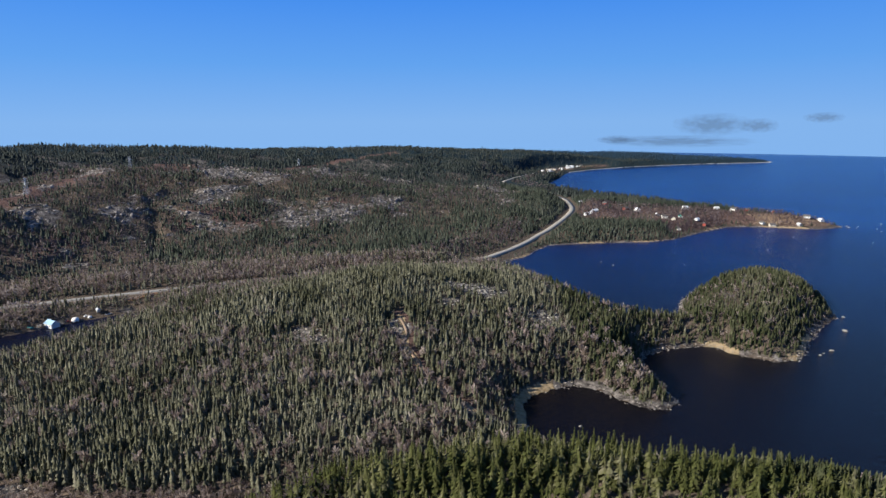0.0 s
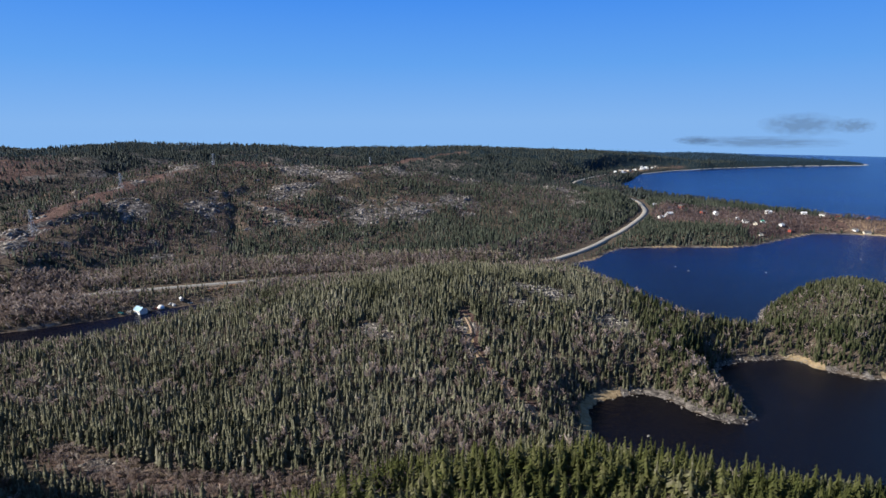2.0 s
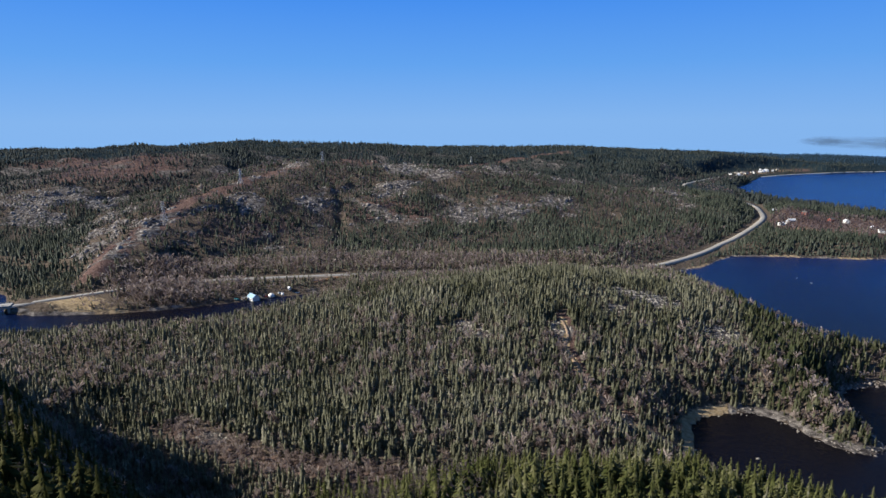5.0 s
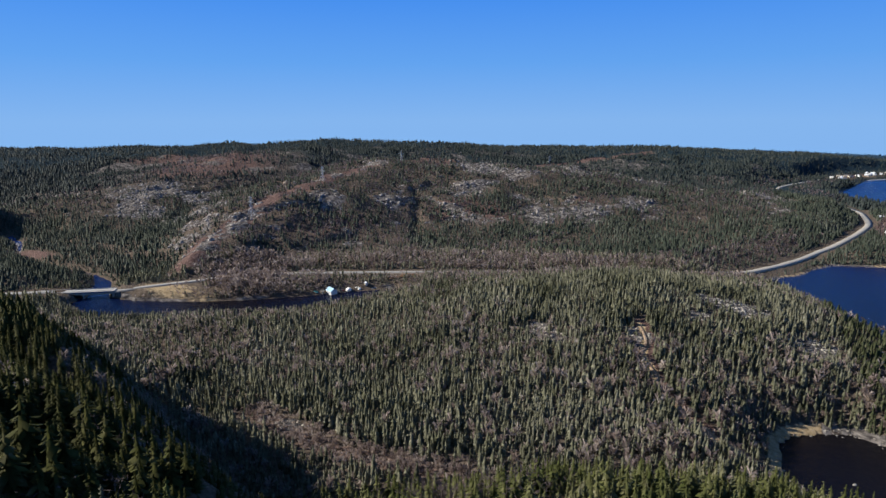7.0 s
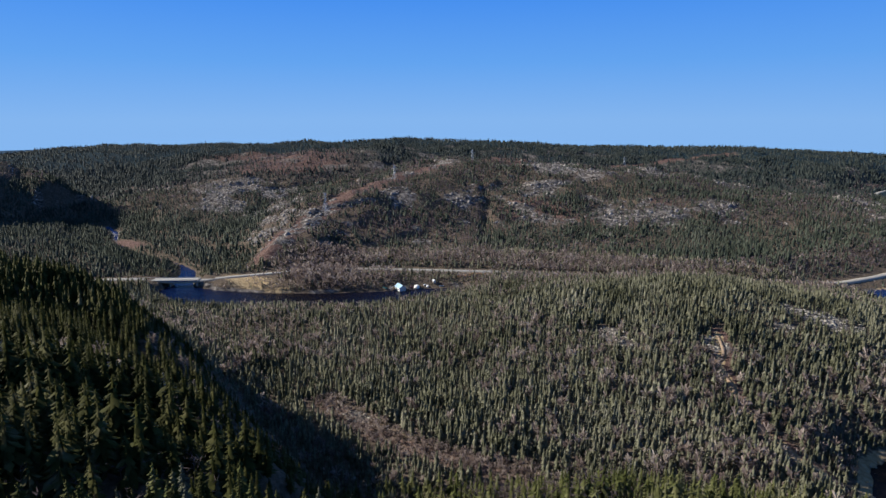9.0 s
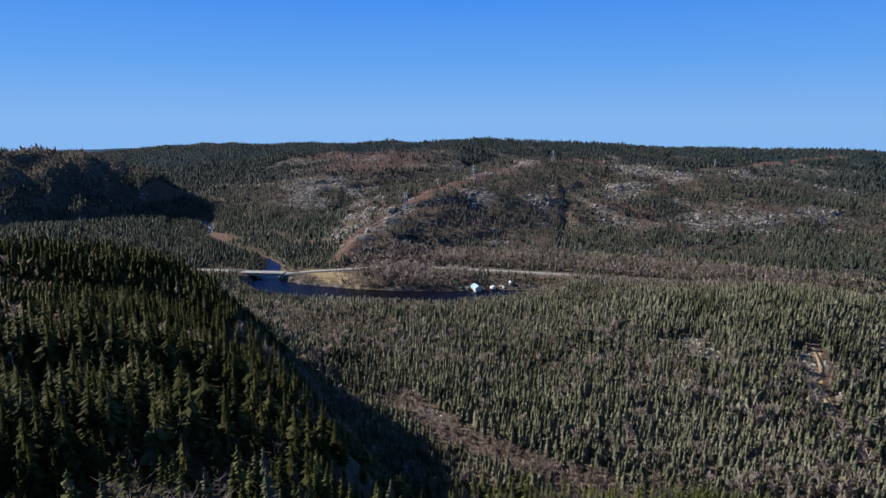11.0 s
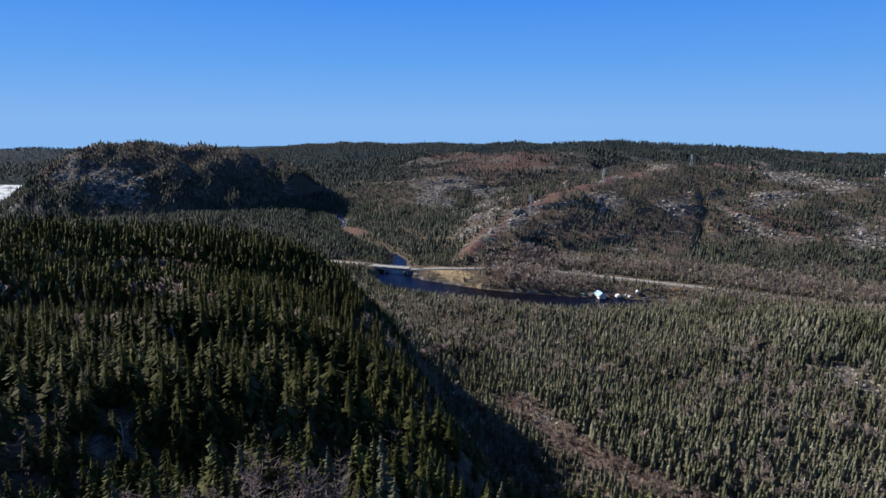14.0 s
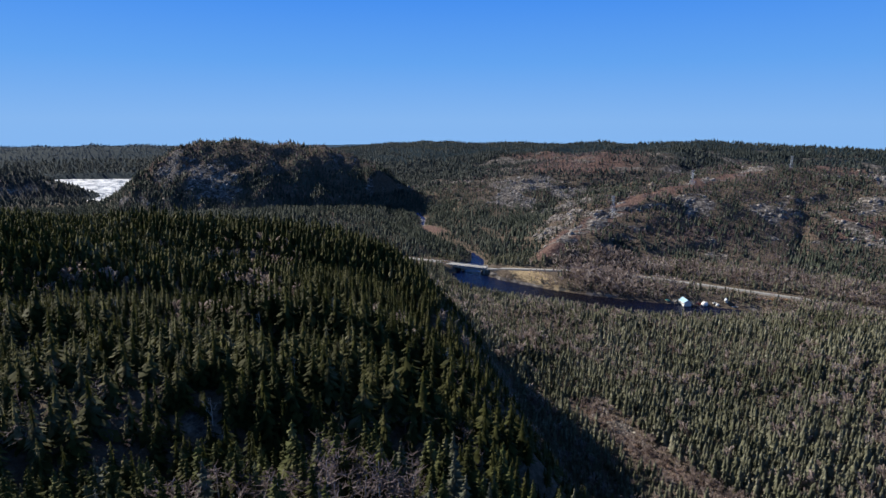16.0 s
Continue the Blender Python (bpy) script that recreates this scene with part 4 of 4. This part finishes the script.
    return bm


def height(x, y):
    """Metres above the sea of the ground at a place of the plan."""
    return float(land(np.array([x * PLAN]), np.array([y * PLAN]))[0][0])


def thing(name, x, y, z, turn, label, category, group=""):
    ob = new(name)
    ob.matrix_basis = pose(x * PLAN, y * PLAN, z, 0, 0, turn)
    ob.empty_display_size = 0.5
    return tagged(ob, label, category, group)


WHITE = plain("white_siding", (0.70, 0.70, 0.68), 0.6, 0.06, 3, 0.1)
CREAM = plain("cream_siding", (0.60, 0.55, 0.45), 0.7, 0.1, 3, 0.1)
GREY_PAINT = plain("grey_siding", (0.36, 0.37, 0.38), 0.7, 0.1, 3, 0.1)
RED_PAINT = plain("red_siding", (0.30, 0.06, 0.04), 0.7, 0.15, 3, 0.1)
ROOF_DARK = plain("dark_shingles", (0.09, 0.085, 0.085), 0.85, 0.25, 4, 0.3)
ROOF_GREY = plain("pale_metal_roof", (0.55, 0.57, 0.60), 0.4, 0.08, 2, 0.1)
ROOF_BLUE = plain("pale_blue_metal_roof", (0.30, 0.47, 0.62), 0.45, 0.06, 2, 0.1)
ROOF_GREEN = plain("green_metal_roof", (0.04, 0.30, 0.22), 0.45, 0.1, 2, 0.1)
CANVAS = plain("white_canvas", (0.80, 0.80, 0.77), 0.8, 0.06, 1.5, 0.2)
PLANK = plain("weathered_wood", (0.27, 0.19, 0.12), 0.85, 0.3, 3, 0.3)
LOGS = plain("peeled_logs", (0.36, 0.22, 0.12), 0.85, 0.35, 2, 0.4)
STEEL = plain("galvanised_steel", (0.42, 0.44, 0.46), 0.45, 0.12, 2, 0.1, 0.6)
BLUE_STEEL = plain("blue_painted_steel", (0.05, 0.12, 0.26), 0.5, 0.15, 2, 0.1)
CONCRETE = plain("concrete", (0.33, 0.32, 0.30), 0.9, 0.15, 1.5, 0.3)
TEAL = plain("teal_tarpaulin", (0.05, 0.28, 0.24), 0.6, 0.15, 2, 0.2)
DARK_GLASS = plain("dark_window_glass", (0.02, 0.025, 0.03), 0.12, 0.1, 1, 0.0)
RUBBER = plain("tyre_rubber", (0.02, 0.02, 0.02), 0.9, 0.1, 2, 0.0)
CAR_RED = plain("red_car_paint", (0.35, 0.03, 0.03), 0.3, 0.05, 1, 0.0)
LICHEN = foliage("lichen_grey_needles", [(0.3, (0.08, 0.09, 0.06)), (0.55, (0.15, 0.155, 0.115)), (0.8, (0.26, 0.255, 0.20))])
DEADWOOD = plain("silver_deadwood", (0.36, 0.33, 0.30), 0.85, 0.25, 3, 0.3)


# Near trees, each a thing of its own.
def crown_mesh(name, rng, mat, tiers=24, slim=0.15):
    """Crown of height 1: whorls of drooping boughs, each of three sprays."""
    v, f = [], []
    for k in range(tiers):
        u = (k + rng.random() * 0.7) / tiers
        z = 0.07 + 0.92 * u
        reach = slim * (1 - u) ** 0.8 * (0.65 + 0.65 * rng.random()) + 0.01
        n = max(3, int(8 * (1 - 0.5 * u)))
        a0 = rng.random() * 6.283
        for q in range(n):
            a = a0 + 6.283 * (q + 0.6 * rng.random()) / n
            L = reach * (0.6 + 0.7 * rng.random())
            for turn, part_of in ((0, 1.0), (0.5, 0.72), (-0.5, 0.72)):
                b, w, l = a + turn + rng.normal() * 0.1, L * 0.17, L * part_of
                c, s = math.cos(b), math.sin(b)
                d = l * (0.3 + 0.35 * rng.random())
                i = len(v)
                v += [(c * L * 0.08, s * L * 0.08, z + 0.02), (c * l * 0.55 - s * w, s * l * 0.55 + c * w, z - d * 0.6), (c * l, s * l, z - d + 0.012), (c * l * 0.55 + s * w, s * l * 0.55 - c * w, z - d * 0.6)]
                f += [(i, i + 1, i + 2), (i, i + 2, i + 3)]
    i = len(v)
    v += [(0.012, 0, 0.9), (-0.006, 0.01, 0.9), (-0.006, -0.01, 0.9), (0, 0, 1.02)]
    f += [(i, i + 1, i + 3), (i + 1, i + 2, i + 3), (i + 2, i, i + 3)]
    return mesh_from(name, np.array(v), np.array(f), mat)


def trunk_mesh(name, rng, mat, top=0.96, girth=0.012):
    """A tapered, slightly crooked stem of height 1."""
    v, f = [], []
    rings = 5
    bend = rng.normal(0, 0.006, (rings, 2))
    for k in range(rings):
        z, r = top * k / (rings - 1), girth * (1 - 0.85 * k / (rings - 1))
        v += [(r * math.cos(1.0472 * q) + bend[k, 0] * (k > 0), r * math.sin(1.0472 * q) + bend[k, 1] * (k > 0), z) for q in range(6)]
    for k in range(rings - 1):
        f += [(k * 6 + q, k * 6 + (q + 1) % 6, k * 6 + 6 + (q + 1) % 6, k * 6 + 6 + q) for q in range(6)]
    return mesh_from(name, np.array(v), np.array(f), mat)


def near_trees():
    rng = np.random.default_rng(21)
    kinds = []
    for k in range(7):
        grey = k >= 6
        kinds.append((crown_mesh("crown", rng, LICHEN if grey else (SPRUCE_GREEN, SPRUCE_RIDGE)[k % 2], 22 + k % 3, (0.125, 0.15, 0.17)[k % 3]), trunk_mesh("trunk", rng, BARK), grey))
    X, Y, Z, S, W = NEAREST[0]
    for x, y, z, s, w in zip(X, Y, Z, S, W):
        crown, trunk, grey = kinds[rng.integers(0, 7)]
        on = "on the near ridge" if x < -80 * PLAN else "on the slope above the cove"
        t = thing("spruce_tree", x / PLAN, y / PLAN, z - 0.15, rng.random() * 360, ("grey lichen-covered slender spruce tree " if grey else "slender dark green spruce tree ") + on, "tree", "near spruce trees")
        t.scale = (s * w, s * w, s)
        for nm, me in (("trunk", trunk), ("crown", crown)):
            new(nm, me).parent = t
    bare = [(mesh_from("crown", *bare_shape(rng, 14, 7), MAUVE_TWIGS), trunk_mesh("trunk", rng, DEADWOOD)) for _ in range(3)]
    X, Y, Z, S, W = NEAREST[1]
    for x, y, z, s, w in zip(X, Y, Z, S, W):
        br, trunk = bare[rng.integers(0, 3)]
        t = thing("bare_birch_tree", x / PLAN, y / PLAN, z - 0.15, rng.random() * 360, "leafless grey birch tree among the near spruces", "tree", "near birch trees")
        t.scale = (s * w, s * w, s * 0.8)
        for nm, me in (("trunk", trunk), ("crown", br)):
            new(nm, me).parent = t
    # dead standing trees on the ridge
    for a, r, s in ((-81, 118, 9), (-71, 150, 9), (-57.5, 165, 10), (-66, 130, 8), (-86, 150, 8), (-92, 120, 7), (-76, 170, 10), (-63, 185, 9), (-69, 205, 10), (-79, 195, 9), (-60, 200, 9), (-73, 128, 8), (-88, 185, 9), (-83, 220, 9)):
        x, y = bearing(a, r)
        t = thing("dead_tree", x, y, height(x, y) - 0.2, rng.random() * 360, "silver-grey dead standing spruce with broken branches", "dead tree", "dead standing trees")
        new("trunk", trunk_mesh("trunk", rng, DEADWOOD, 1.0, 0.02)).parent = t
        new("crown", mesh_from("crown", *bare_shape(rng, 9, 2), DEADWOOD)).parent = t
        t.scale = (s, s, s)


near_trees()


# Power line over the hill.
def pylon(a, r, tall):
    x, y = bearing(a, r)
    t = thing("pylon", x, y, height(x, y) - 0.3, a + 35, "grey galvanised steel lattice power pylon on the hill clearing", "pylon", "power line pylons")
    foot, waist = 0.13 * tall, 0.035 * tall
    lvl = [0, 0.2, 0.38, 0.54, 0.68, 0.8, 1.0]
    half = lambda u: foot + (waist - foot) * min(u / 0.68, 1) if u < 0.99 else 0.02 * tall
    corner = lambda u, q: (half(u) * (1, -1, -1, 1)[q], half(u) * (1, 1, -1, -1)[q], u * tall)
    w = 0.22
    for q in range(4):
        part("leg", bars([(corner(u, q), corner(v, q)) for u, v in zip(lvl, lvl[1:])], w * 1.5), STEEL, t)
    for q in range(4):
        p = (q + 1) % 4
        part("bracing", bars([(corner(u, q), corner(v, p)) for u, v in zip(lvl, lvl[1:])] + [(corner(u, p), corner(v, q)) for u, v in zip(lvl, lvl[1:])], w * 0.7), STEEL, t)
    for u, reach in ((0.7, 0.24), (0.82, 0.19), (0.94, 0.14)):
        L = reach * tall
        part("cross_arm", bars([((-L, 0, u * tall), (L, 0, u * tall)), ((-L, 0, u * tall), (0, 0, (u + 0.05) * tall)), ((L, 0, u * tall), (0, 0, (u + 0.05) * tall))], w), STEEL, t)


for a, r, tall in ((-41.85, 640, 28), (-35.2, 775, 26), (-27.7, 1000, 26), (-20.1, 1180, 28), (-13.6, 1350, 27)):
    pylon(a, r, tall)


# Houses.
def house(x, y, turn, size, wall, roof, label, group="", chimney=False, name="house"):
    L, W, H = size
    z = height(x, y)
    t = thing(name, x, y, z - 0.2, turn, label, "house", group)
    part("wall", prism([(-W / 2, 0), (W / 2, 0), (W / 2, H), (0, H + W * 0.34), (-W / 2, H)], L), wall, t)
    rise = W * 0.34
    for s in (-1, 1):
        e = 0.45
        p = [(0, H + rise + 0.02), (s * (W / 2 + e), H - e * rise / (W / 2) + 0.02), (s * (W / 2 + e), H - e * rise / (W / 2) + 0.22), (0, H + rise + 0.24)]
        part("roof", prism(p, L + 0.9), roof, t)
    for s in (-1, 1):
        for k in (-0.28, 0.28):
            w = part("window", boxes(((s * (W / 2 + 0.02), k * L, H * 0.55), (0.08, 1.3, 1.2))), DARK_GLASS, t)
            c = (s * (W / 2 + 0.04), k * L, H * 0.55)
            part("window_frame", boxes(*[((c[0], c[1] + dy, c[2] + dz), size) for dy, dz, size in ((0, 0.65, (0.1, 1.5, 0.12)), (0, -0.65, (0.1, 1.5, 0.12)), (0.7, 0, (0.1, 0.12, 1.2)), (-0.7, 0, (0.1, 0.12, 1.2)))]), WHITE, w)
    part("door", boxes(((W / 2 + 0.03, 0, 1.05), (0.08, 0.95, 2.1))), PLANK, t)
    if chimney:
        part("chimney", boxes(((0.6, L * 0.2, H + rise), (0.7, 0.7, 2.0))), CONCRETE, t)
    return t


def tent(x, y, radius):
    """A round white canvas tent with a low wall and a domed top."""
    t = thing("dome_tent", x, y, height(x, y) - 0.1, 20, "round white canvas dome tent beside the river", "tent", "riverside tents")
    bm = bmesh.new()
    prof = [(1, 0), (1, 0.32), (0.93, 0.5), (0.78, 0.68), (0.55, 0.82), (0.28, 0.9), (0.06, 0.93)]
    ring = [[bm.verts.new((radius * a * math.cos(6.283 * q / 20), radius * a * math.sin(6.283 * q / 20), radius * b * 1.15)) for q in range(20)] for a, b in prof]
    for lo, hi in zip(ring, ring[1:]):
        for q in range(20):
            bm.faces.new((lo[q], lo[(q + 1) % 20], hi[(q + 1) % 20], hi[q]))
    bm.faces.new(ring[-1])
    part("canvas", bm, CANVAS, t)
    part("doorway", boxes(((radius, 0, 0.9), (0.15, 1.1, 1.8))), PLANK, t)


def car(x, y, turn, paint, label, group=""):
    t = thing("car", x, y, height(x, y) + 0.05, turn, label, "car", group)
    part("body", prism([(-2.2, 0.35), (2.2, 0.35), (2.2, 0.85), (1.2, 0.95), (-2.1, 0.98)], 1.75), paint, t)
    part("cabin", prism([(-1.7, 0.95), (1.1, 0.95), (0.5, 1.5), (-1.4, 1.5)], 1.6), DARK_GLASS, t)
    part("roof", boxes(((-0.45, 0, 1.51), (1.8, 1.55, 0.06))), paint, t)
    for sx in (-1.4, 1.35):
        for sy in (-0.8, 0.8):
            bm = bmesh.new()
            bmesh.ops.create_cone(bm, cap_ends=True, segments=12, radius1=0.34, radius2=0.34, depth=0.22, matrix=Matrix.Translation((sx, sy, 0.34)) @ Matrix.Rotation(radians(90), 4, "X"))
            wheel = part("wheel", bm, RUBBER, t)
            bm = bmesh.new()
            bmesh.ops.create_cone(bm, cap_ends=True, segments=10, radius1=0.2, radius2=0.2, depth=0.24, matrix=Matrix.Translation((sx, sy, 0.34)) @ Matrix.Rotation(radians(90), 4, "X"))
            part("rim", bm, STEEL, wheel)


def boat(x, y, z, turn, label):
    t = thing("boat", x, y, z, turn, label, "boat")
    part("hull", prism([(-2.6, 0.5), (-2.2, 0.0), (1.9, 0.0), (2.9, 0.62)], 1.7), WHITE, t)
    part("bench", boxes(((0, 0, 0.6), (0.5, 1.5, 0.08))), PLANK, t)


house(-265, 381, 62, (11.5, 8, 4.0), WHITE, ROOF_BLUE, "white clapboard house with pale blue roof beside the river", "riverside camp", True)
tent(-256, 392, 3.4)
tent(-249.5, 398, 2.0)
house(-247, 404.5, 40, (6, 3, 2.3), CREAM, ROOF_GREY, "small cream trailer cabin beside the river", "riverside camp", name="cabin")
house(-271, 378, 75, (4.5, 3.5, 2.2), PLANK, ROOF_DARK, "small weathered wooden shed beside the river", "riverside camp", name="shed")
boat(-240.5, 405, height(-240.5, 405) + 0.05, 40, "white open boat pulled up on the river bank")
car(-259, 389, 20, CAR_RED, "dark red car parked by the tents", "riverside camp")
car(-252, 398, 70, WHITE, "white car parked by the tents", "riverside camp")


def tarp_pile(x, y):
    t = thing("covered_woodpile", x, y, height(x, y), 70, "woodpile under a teal tarpaulin on the river bank", "woodpile")
    part("tarpaulin", prism([(-1.6, 0), (1.6, 0), (1.35, 1.1), (0, 1.5), (-1.3, 1.15)], 5), TEAL, t)
    part("wood", boxes(((0, 0, 0.4), (3.4, 4.4, 0.8))), PLANK, t)


tarp_pile(-276, 375)


def log_stack(x, y, turn, n, rng):
    """Peeled logs heaped beside the road."""
    t = thing("log_pile", x, y, height(x, y), turn, "long pile of peeled reddish-brown logs beside the river", "log pile", "log piles")
    for k in range(n):
        bm = bmesh.new()
        r = 0.22 + 0.12 * rng.random()
        m = Matrix.Translation((rng.normal() * 1.5, rng.normal() * 2.2, r + 0.4 * (k % 3))) @ Matrix.Rotation(radians(90) + rng.normal() * 0.04, 4, "Y") @ Matrix.Rotation(rng.normal() * 0.12, 4, "X")
        bmesh.ops.create_cone(bm, cap_ends=True, segments=8, radius1=r, radius2=r * 0.75, depth=9 + 4 * rng.random(), matrix=m)
        part("log", bm, LOGS, t)


LOG_RNG = np.random.default_rng(5)
for x, y, turn in ((-231, 424, 40), (-227, 428, 42), (-221, 437, 36), (-224, 433, 44)):
    log_stack(x, y, turn, 9, LOG_RNG)

# Houses of the hamlet on the point.
LOOKS = [(WHITE, ROOF_GREY, "white clapboard house with grey metal roof"), (WHITE, ROOF_DARK, "white house with dark shingle roof"), (CREAM, ROOF_DARK, "cream house with dark shingle roof"),
         (GREY_PAINT, ROOF_GREY, "grey-sided house with pale metal roof"), (WHITE, ROOF_GREY, "white clapboard house with grey metal roof"), (RED_PAINT, ROOF_DARK, "red-painted house with dark roof")]
HOME_RNG = np.random.default_rng(11)
for k, (x, y) in enumerate(HAMLET):
    wall, roof, lab = LOOKS[int(HOME_RNG.integers(0, 6))]
    if k == 11:
        wall, roof, lab = WHITE, ROOF_GREEN, "white house with bright green metal roof"
    if float(land(np.array([x * PLAN]), np.array([y * PLAN]))[1][0]) > -5:
        continue
    L = 7 + 4 * HOME_RNG.random()
    house(x, y, float(HOME_RNG.random() * 180), (L, L * 0.72, 2.8 + 1.6 * HOME_RNG.random()), wall, roof, lab + " on the wooded point", "houses on the point", k % 3 == 0)

# The far village at the head of the bay.
for k in range(22):
    t, off = 0.05 + 2.6 * HOME_RNG.random(), -16 + 44 * HOME_RNG.random()
    (x0, y0), (x1, y1) = TOWN[int(t)], TOWN[int(t) + 1]
    x, y = x0 + (x1 - x0) * (t % 1) - 0.8 * off, y0 + (y1 - y0) * (t % 1) + 0.6 * off
    if float(land(np.array([x * PLAN]), np.array([y * PLAN]))[1][0]) < -6:
        wall, roof, lab = LOOKS[int(HOME_RNG.integers(0, 5))]
        house(x, y, float(HOME_RNG.random() * 180), (10.5, 7.5, 4.0), wall, roof, lab + " in the far bay village", "far village houses")


# Road bridge over the river.
def bridge():
    a, b = Vector((-466, 275, 0)) * PLAN, Vector((-417, 307, 0)) * PLAN
    d = b - a
    turn = math.degrees(math.atan2(d.y, d.x))
    m = (a + b) / 2
    t = thing("road_bridge", m.x / PLAN, m.y / PLAN, 1.3, turn, "blue steel girder road bridge on concrete piers", "bridge")
    L = d.length
    part("deck", boxes(((0, 0, 6.75), (L, 11, 0.5))), CONCRETE, t)
    for y in (-4.4, 0, 4.4):
        part("girder", boxes(((0, y, 5.75), (L, 0.5, 1.5))), BLUE_STEEL, t, "blue painted steel girder")
    for x in (-9.5, 9.5):
        part("pier", boxes(((x, 0, 2.2), (1.3, 9.5, 5.6))), CONCRETE, t)
    for x in (-L / 2 + 1, L / 2 - 1):
        part("abutment", boxes(((x, 0, 3.0), (2.4, 11, 6.8))), CONCRETE, t)
    for y in (-5.3, 5.3):
        part("guard_rail", boxes(((0, y, 7.9), (L, 0.12, 0.35)), *[((x, y, 7.4), (0.15, 0.12, 1.0)) for x in np.arange(-L / 2 + 1, L / 2, 3.0)]), STEEL, t)


bridge()


# Boulders in the water and on the shores.
def boulder(x, y, z, size, rng, label, mat):
    bm = bmesh.new()
    bmesh.ops.create_icosphere(bm, subdivisions=2, radius=1)
    o = Vector(rng.normal(size=3) * 10)
    for v in bm.verts:
        v.co *= 0.8 + 0.45 * noise.noise(v.co * 1.3 + o)
        v.co.z = max(v.co.z * 0.65, -0.3)
    for f in bm.faces:
        f.smooth = rng.random() < 0.3
    me = bpy.data.meshes.new("boulder")
    bm.to_mesh(me)
    bm.free()
    me.materials.append(mat)
    ob = tagged(new("boulder", me), label, "boulder", "boulders")
    ob.matrix_basis = pose(x * PLAN, y * PLAN, z, 0, 0, rng.random() * 360) @ Matrix.Diagonal((size * (0.8 + 0.5 * rng.random()), size, size * 0.8, 1))


STONE_RNG = np.random.default_rng(8)
for x, y, s in ((264, 368, 2.6), (233, 334, 2.2), (62, 245, 1.3), (416, 689, 1.5), (347, 617, 1.4), (392, 623, 1.4), (156, 566, 1.2), (164, 552, 1.4), (583, 775, 2.2), (524, 752, 2.5),
                (532, 748, 1.8), (540, 757, 1.6), (232, 552, 1.2), (484, 652, 1.3), (467, 669, 1.2), (544, 721, 1.5), (528, 762, 2.2), (552, 740, 1.4), (226, 330, 1.2), (222, 327, 1.5), (281, 396, 1.8)):
    boulder(x, y, -0.1, s, STONE_RNG, "pale granite boulder standing in the sea water", PALE_ROCK)
boulder(1, 167, height(1, 167) + 0.4, 1.2, STONE_RNG, "pale boulder in a gap of the forest", WHITE)


# Thin grey clouds low over the sea, far beyond the coast.
def cloud_material():
    m, n, l, p = nodes_of("thin_grey_cloud")
    tc, grad, ns = n.new("ShaderNodeTexCoord"), n.new("ShaderNodeTexGradient"), n.new("ShaderNodeTexNoise")
    grad.gradient_type = "SPHERICAL"
    l.new(tc.outputs["Object"], grad.inputs["Vector"])
    stretch = n.new("ShaderNodeMapping")
    stretch.inputs["Scale"].default_value = (1.6, 1, 1.1)
    l.new(tc.outputs["Object"], stretch.inputs["Vector"])
    l.new(stretch.outputs["Vector"], ns.inputs["Vector"])
    ns.inputs["Scale"].default_value, ns.inputs["Detail"].default_value = 3.0, 8
    mul, cut = n.new("ShaderNodeMath"), n.new("ShaderNodeMapRange")
    mul.operation = "MULTIPLY"
    l.new(grad.outputs["Fac"], mul.inputs[0])
    l.new(ns.outputs["Fac"], mul.inputs[1])
    l.new(mul.outputs[0], cut.inputs["Value"])
    cut.inputs["From Min"].default_value, cut.inputs["From Max"].default_value, cut.inputs["To Max"].default_value = 0.06, 0.40, 0.5
    l.new(cut.outputs["Result"], p.inputs["Alpha"])
    p.inputs["Base Color"].default_value, p.inputs["Roughness"].default_value = (0.055, 0.085, 0.13, 1), 1.0
    p.inputs["Specular IOR Level"].default_value = 0.0
    return m


CLOUD = cloud_material()
for a, el, wide, high in ((24.0, -0.30, 300, 95), (27.6, -0.40, 150, 60), (21.0, -1.75, 640, 52), (16.2, -1.65, 170, 40), (32.2, 0.25, 140, 42)):
    r = 4550.0
    x, y = r * math.sin(radians(a)), r * math.cos(radians(a))
    bm = bmesh.new()
    bmesh.ops.create_grid(bm, x_segments=12, y_segments=6, size=1)
    bmesh.ops.rotate(bm, verts=bm.verts, cent=(0, 0, 0), matrix=Matrix.Rotation(radians(90), 3, "X"))
    for v in bm.verts:
        v.co.y += 0.15 * v.co.x * v.co.x
    me = bpy.data.meshes.new("cloud")
    bm.to_mesh(me)
    bm.free()
    me.materials.append(CLOUD)
    ob = tagged(new("cloud", me), "thin grey cloud low over the sea horizon", "cloud", kind="structure")
    ob.matrix_basis = pose(x, y, EYE[2] + r * math.tan(radians(el)), 0, 0, -a) @ Matrix.Diagonal((wide, 60, high, 1))
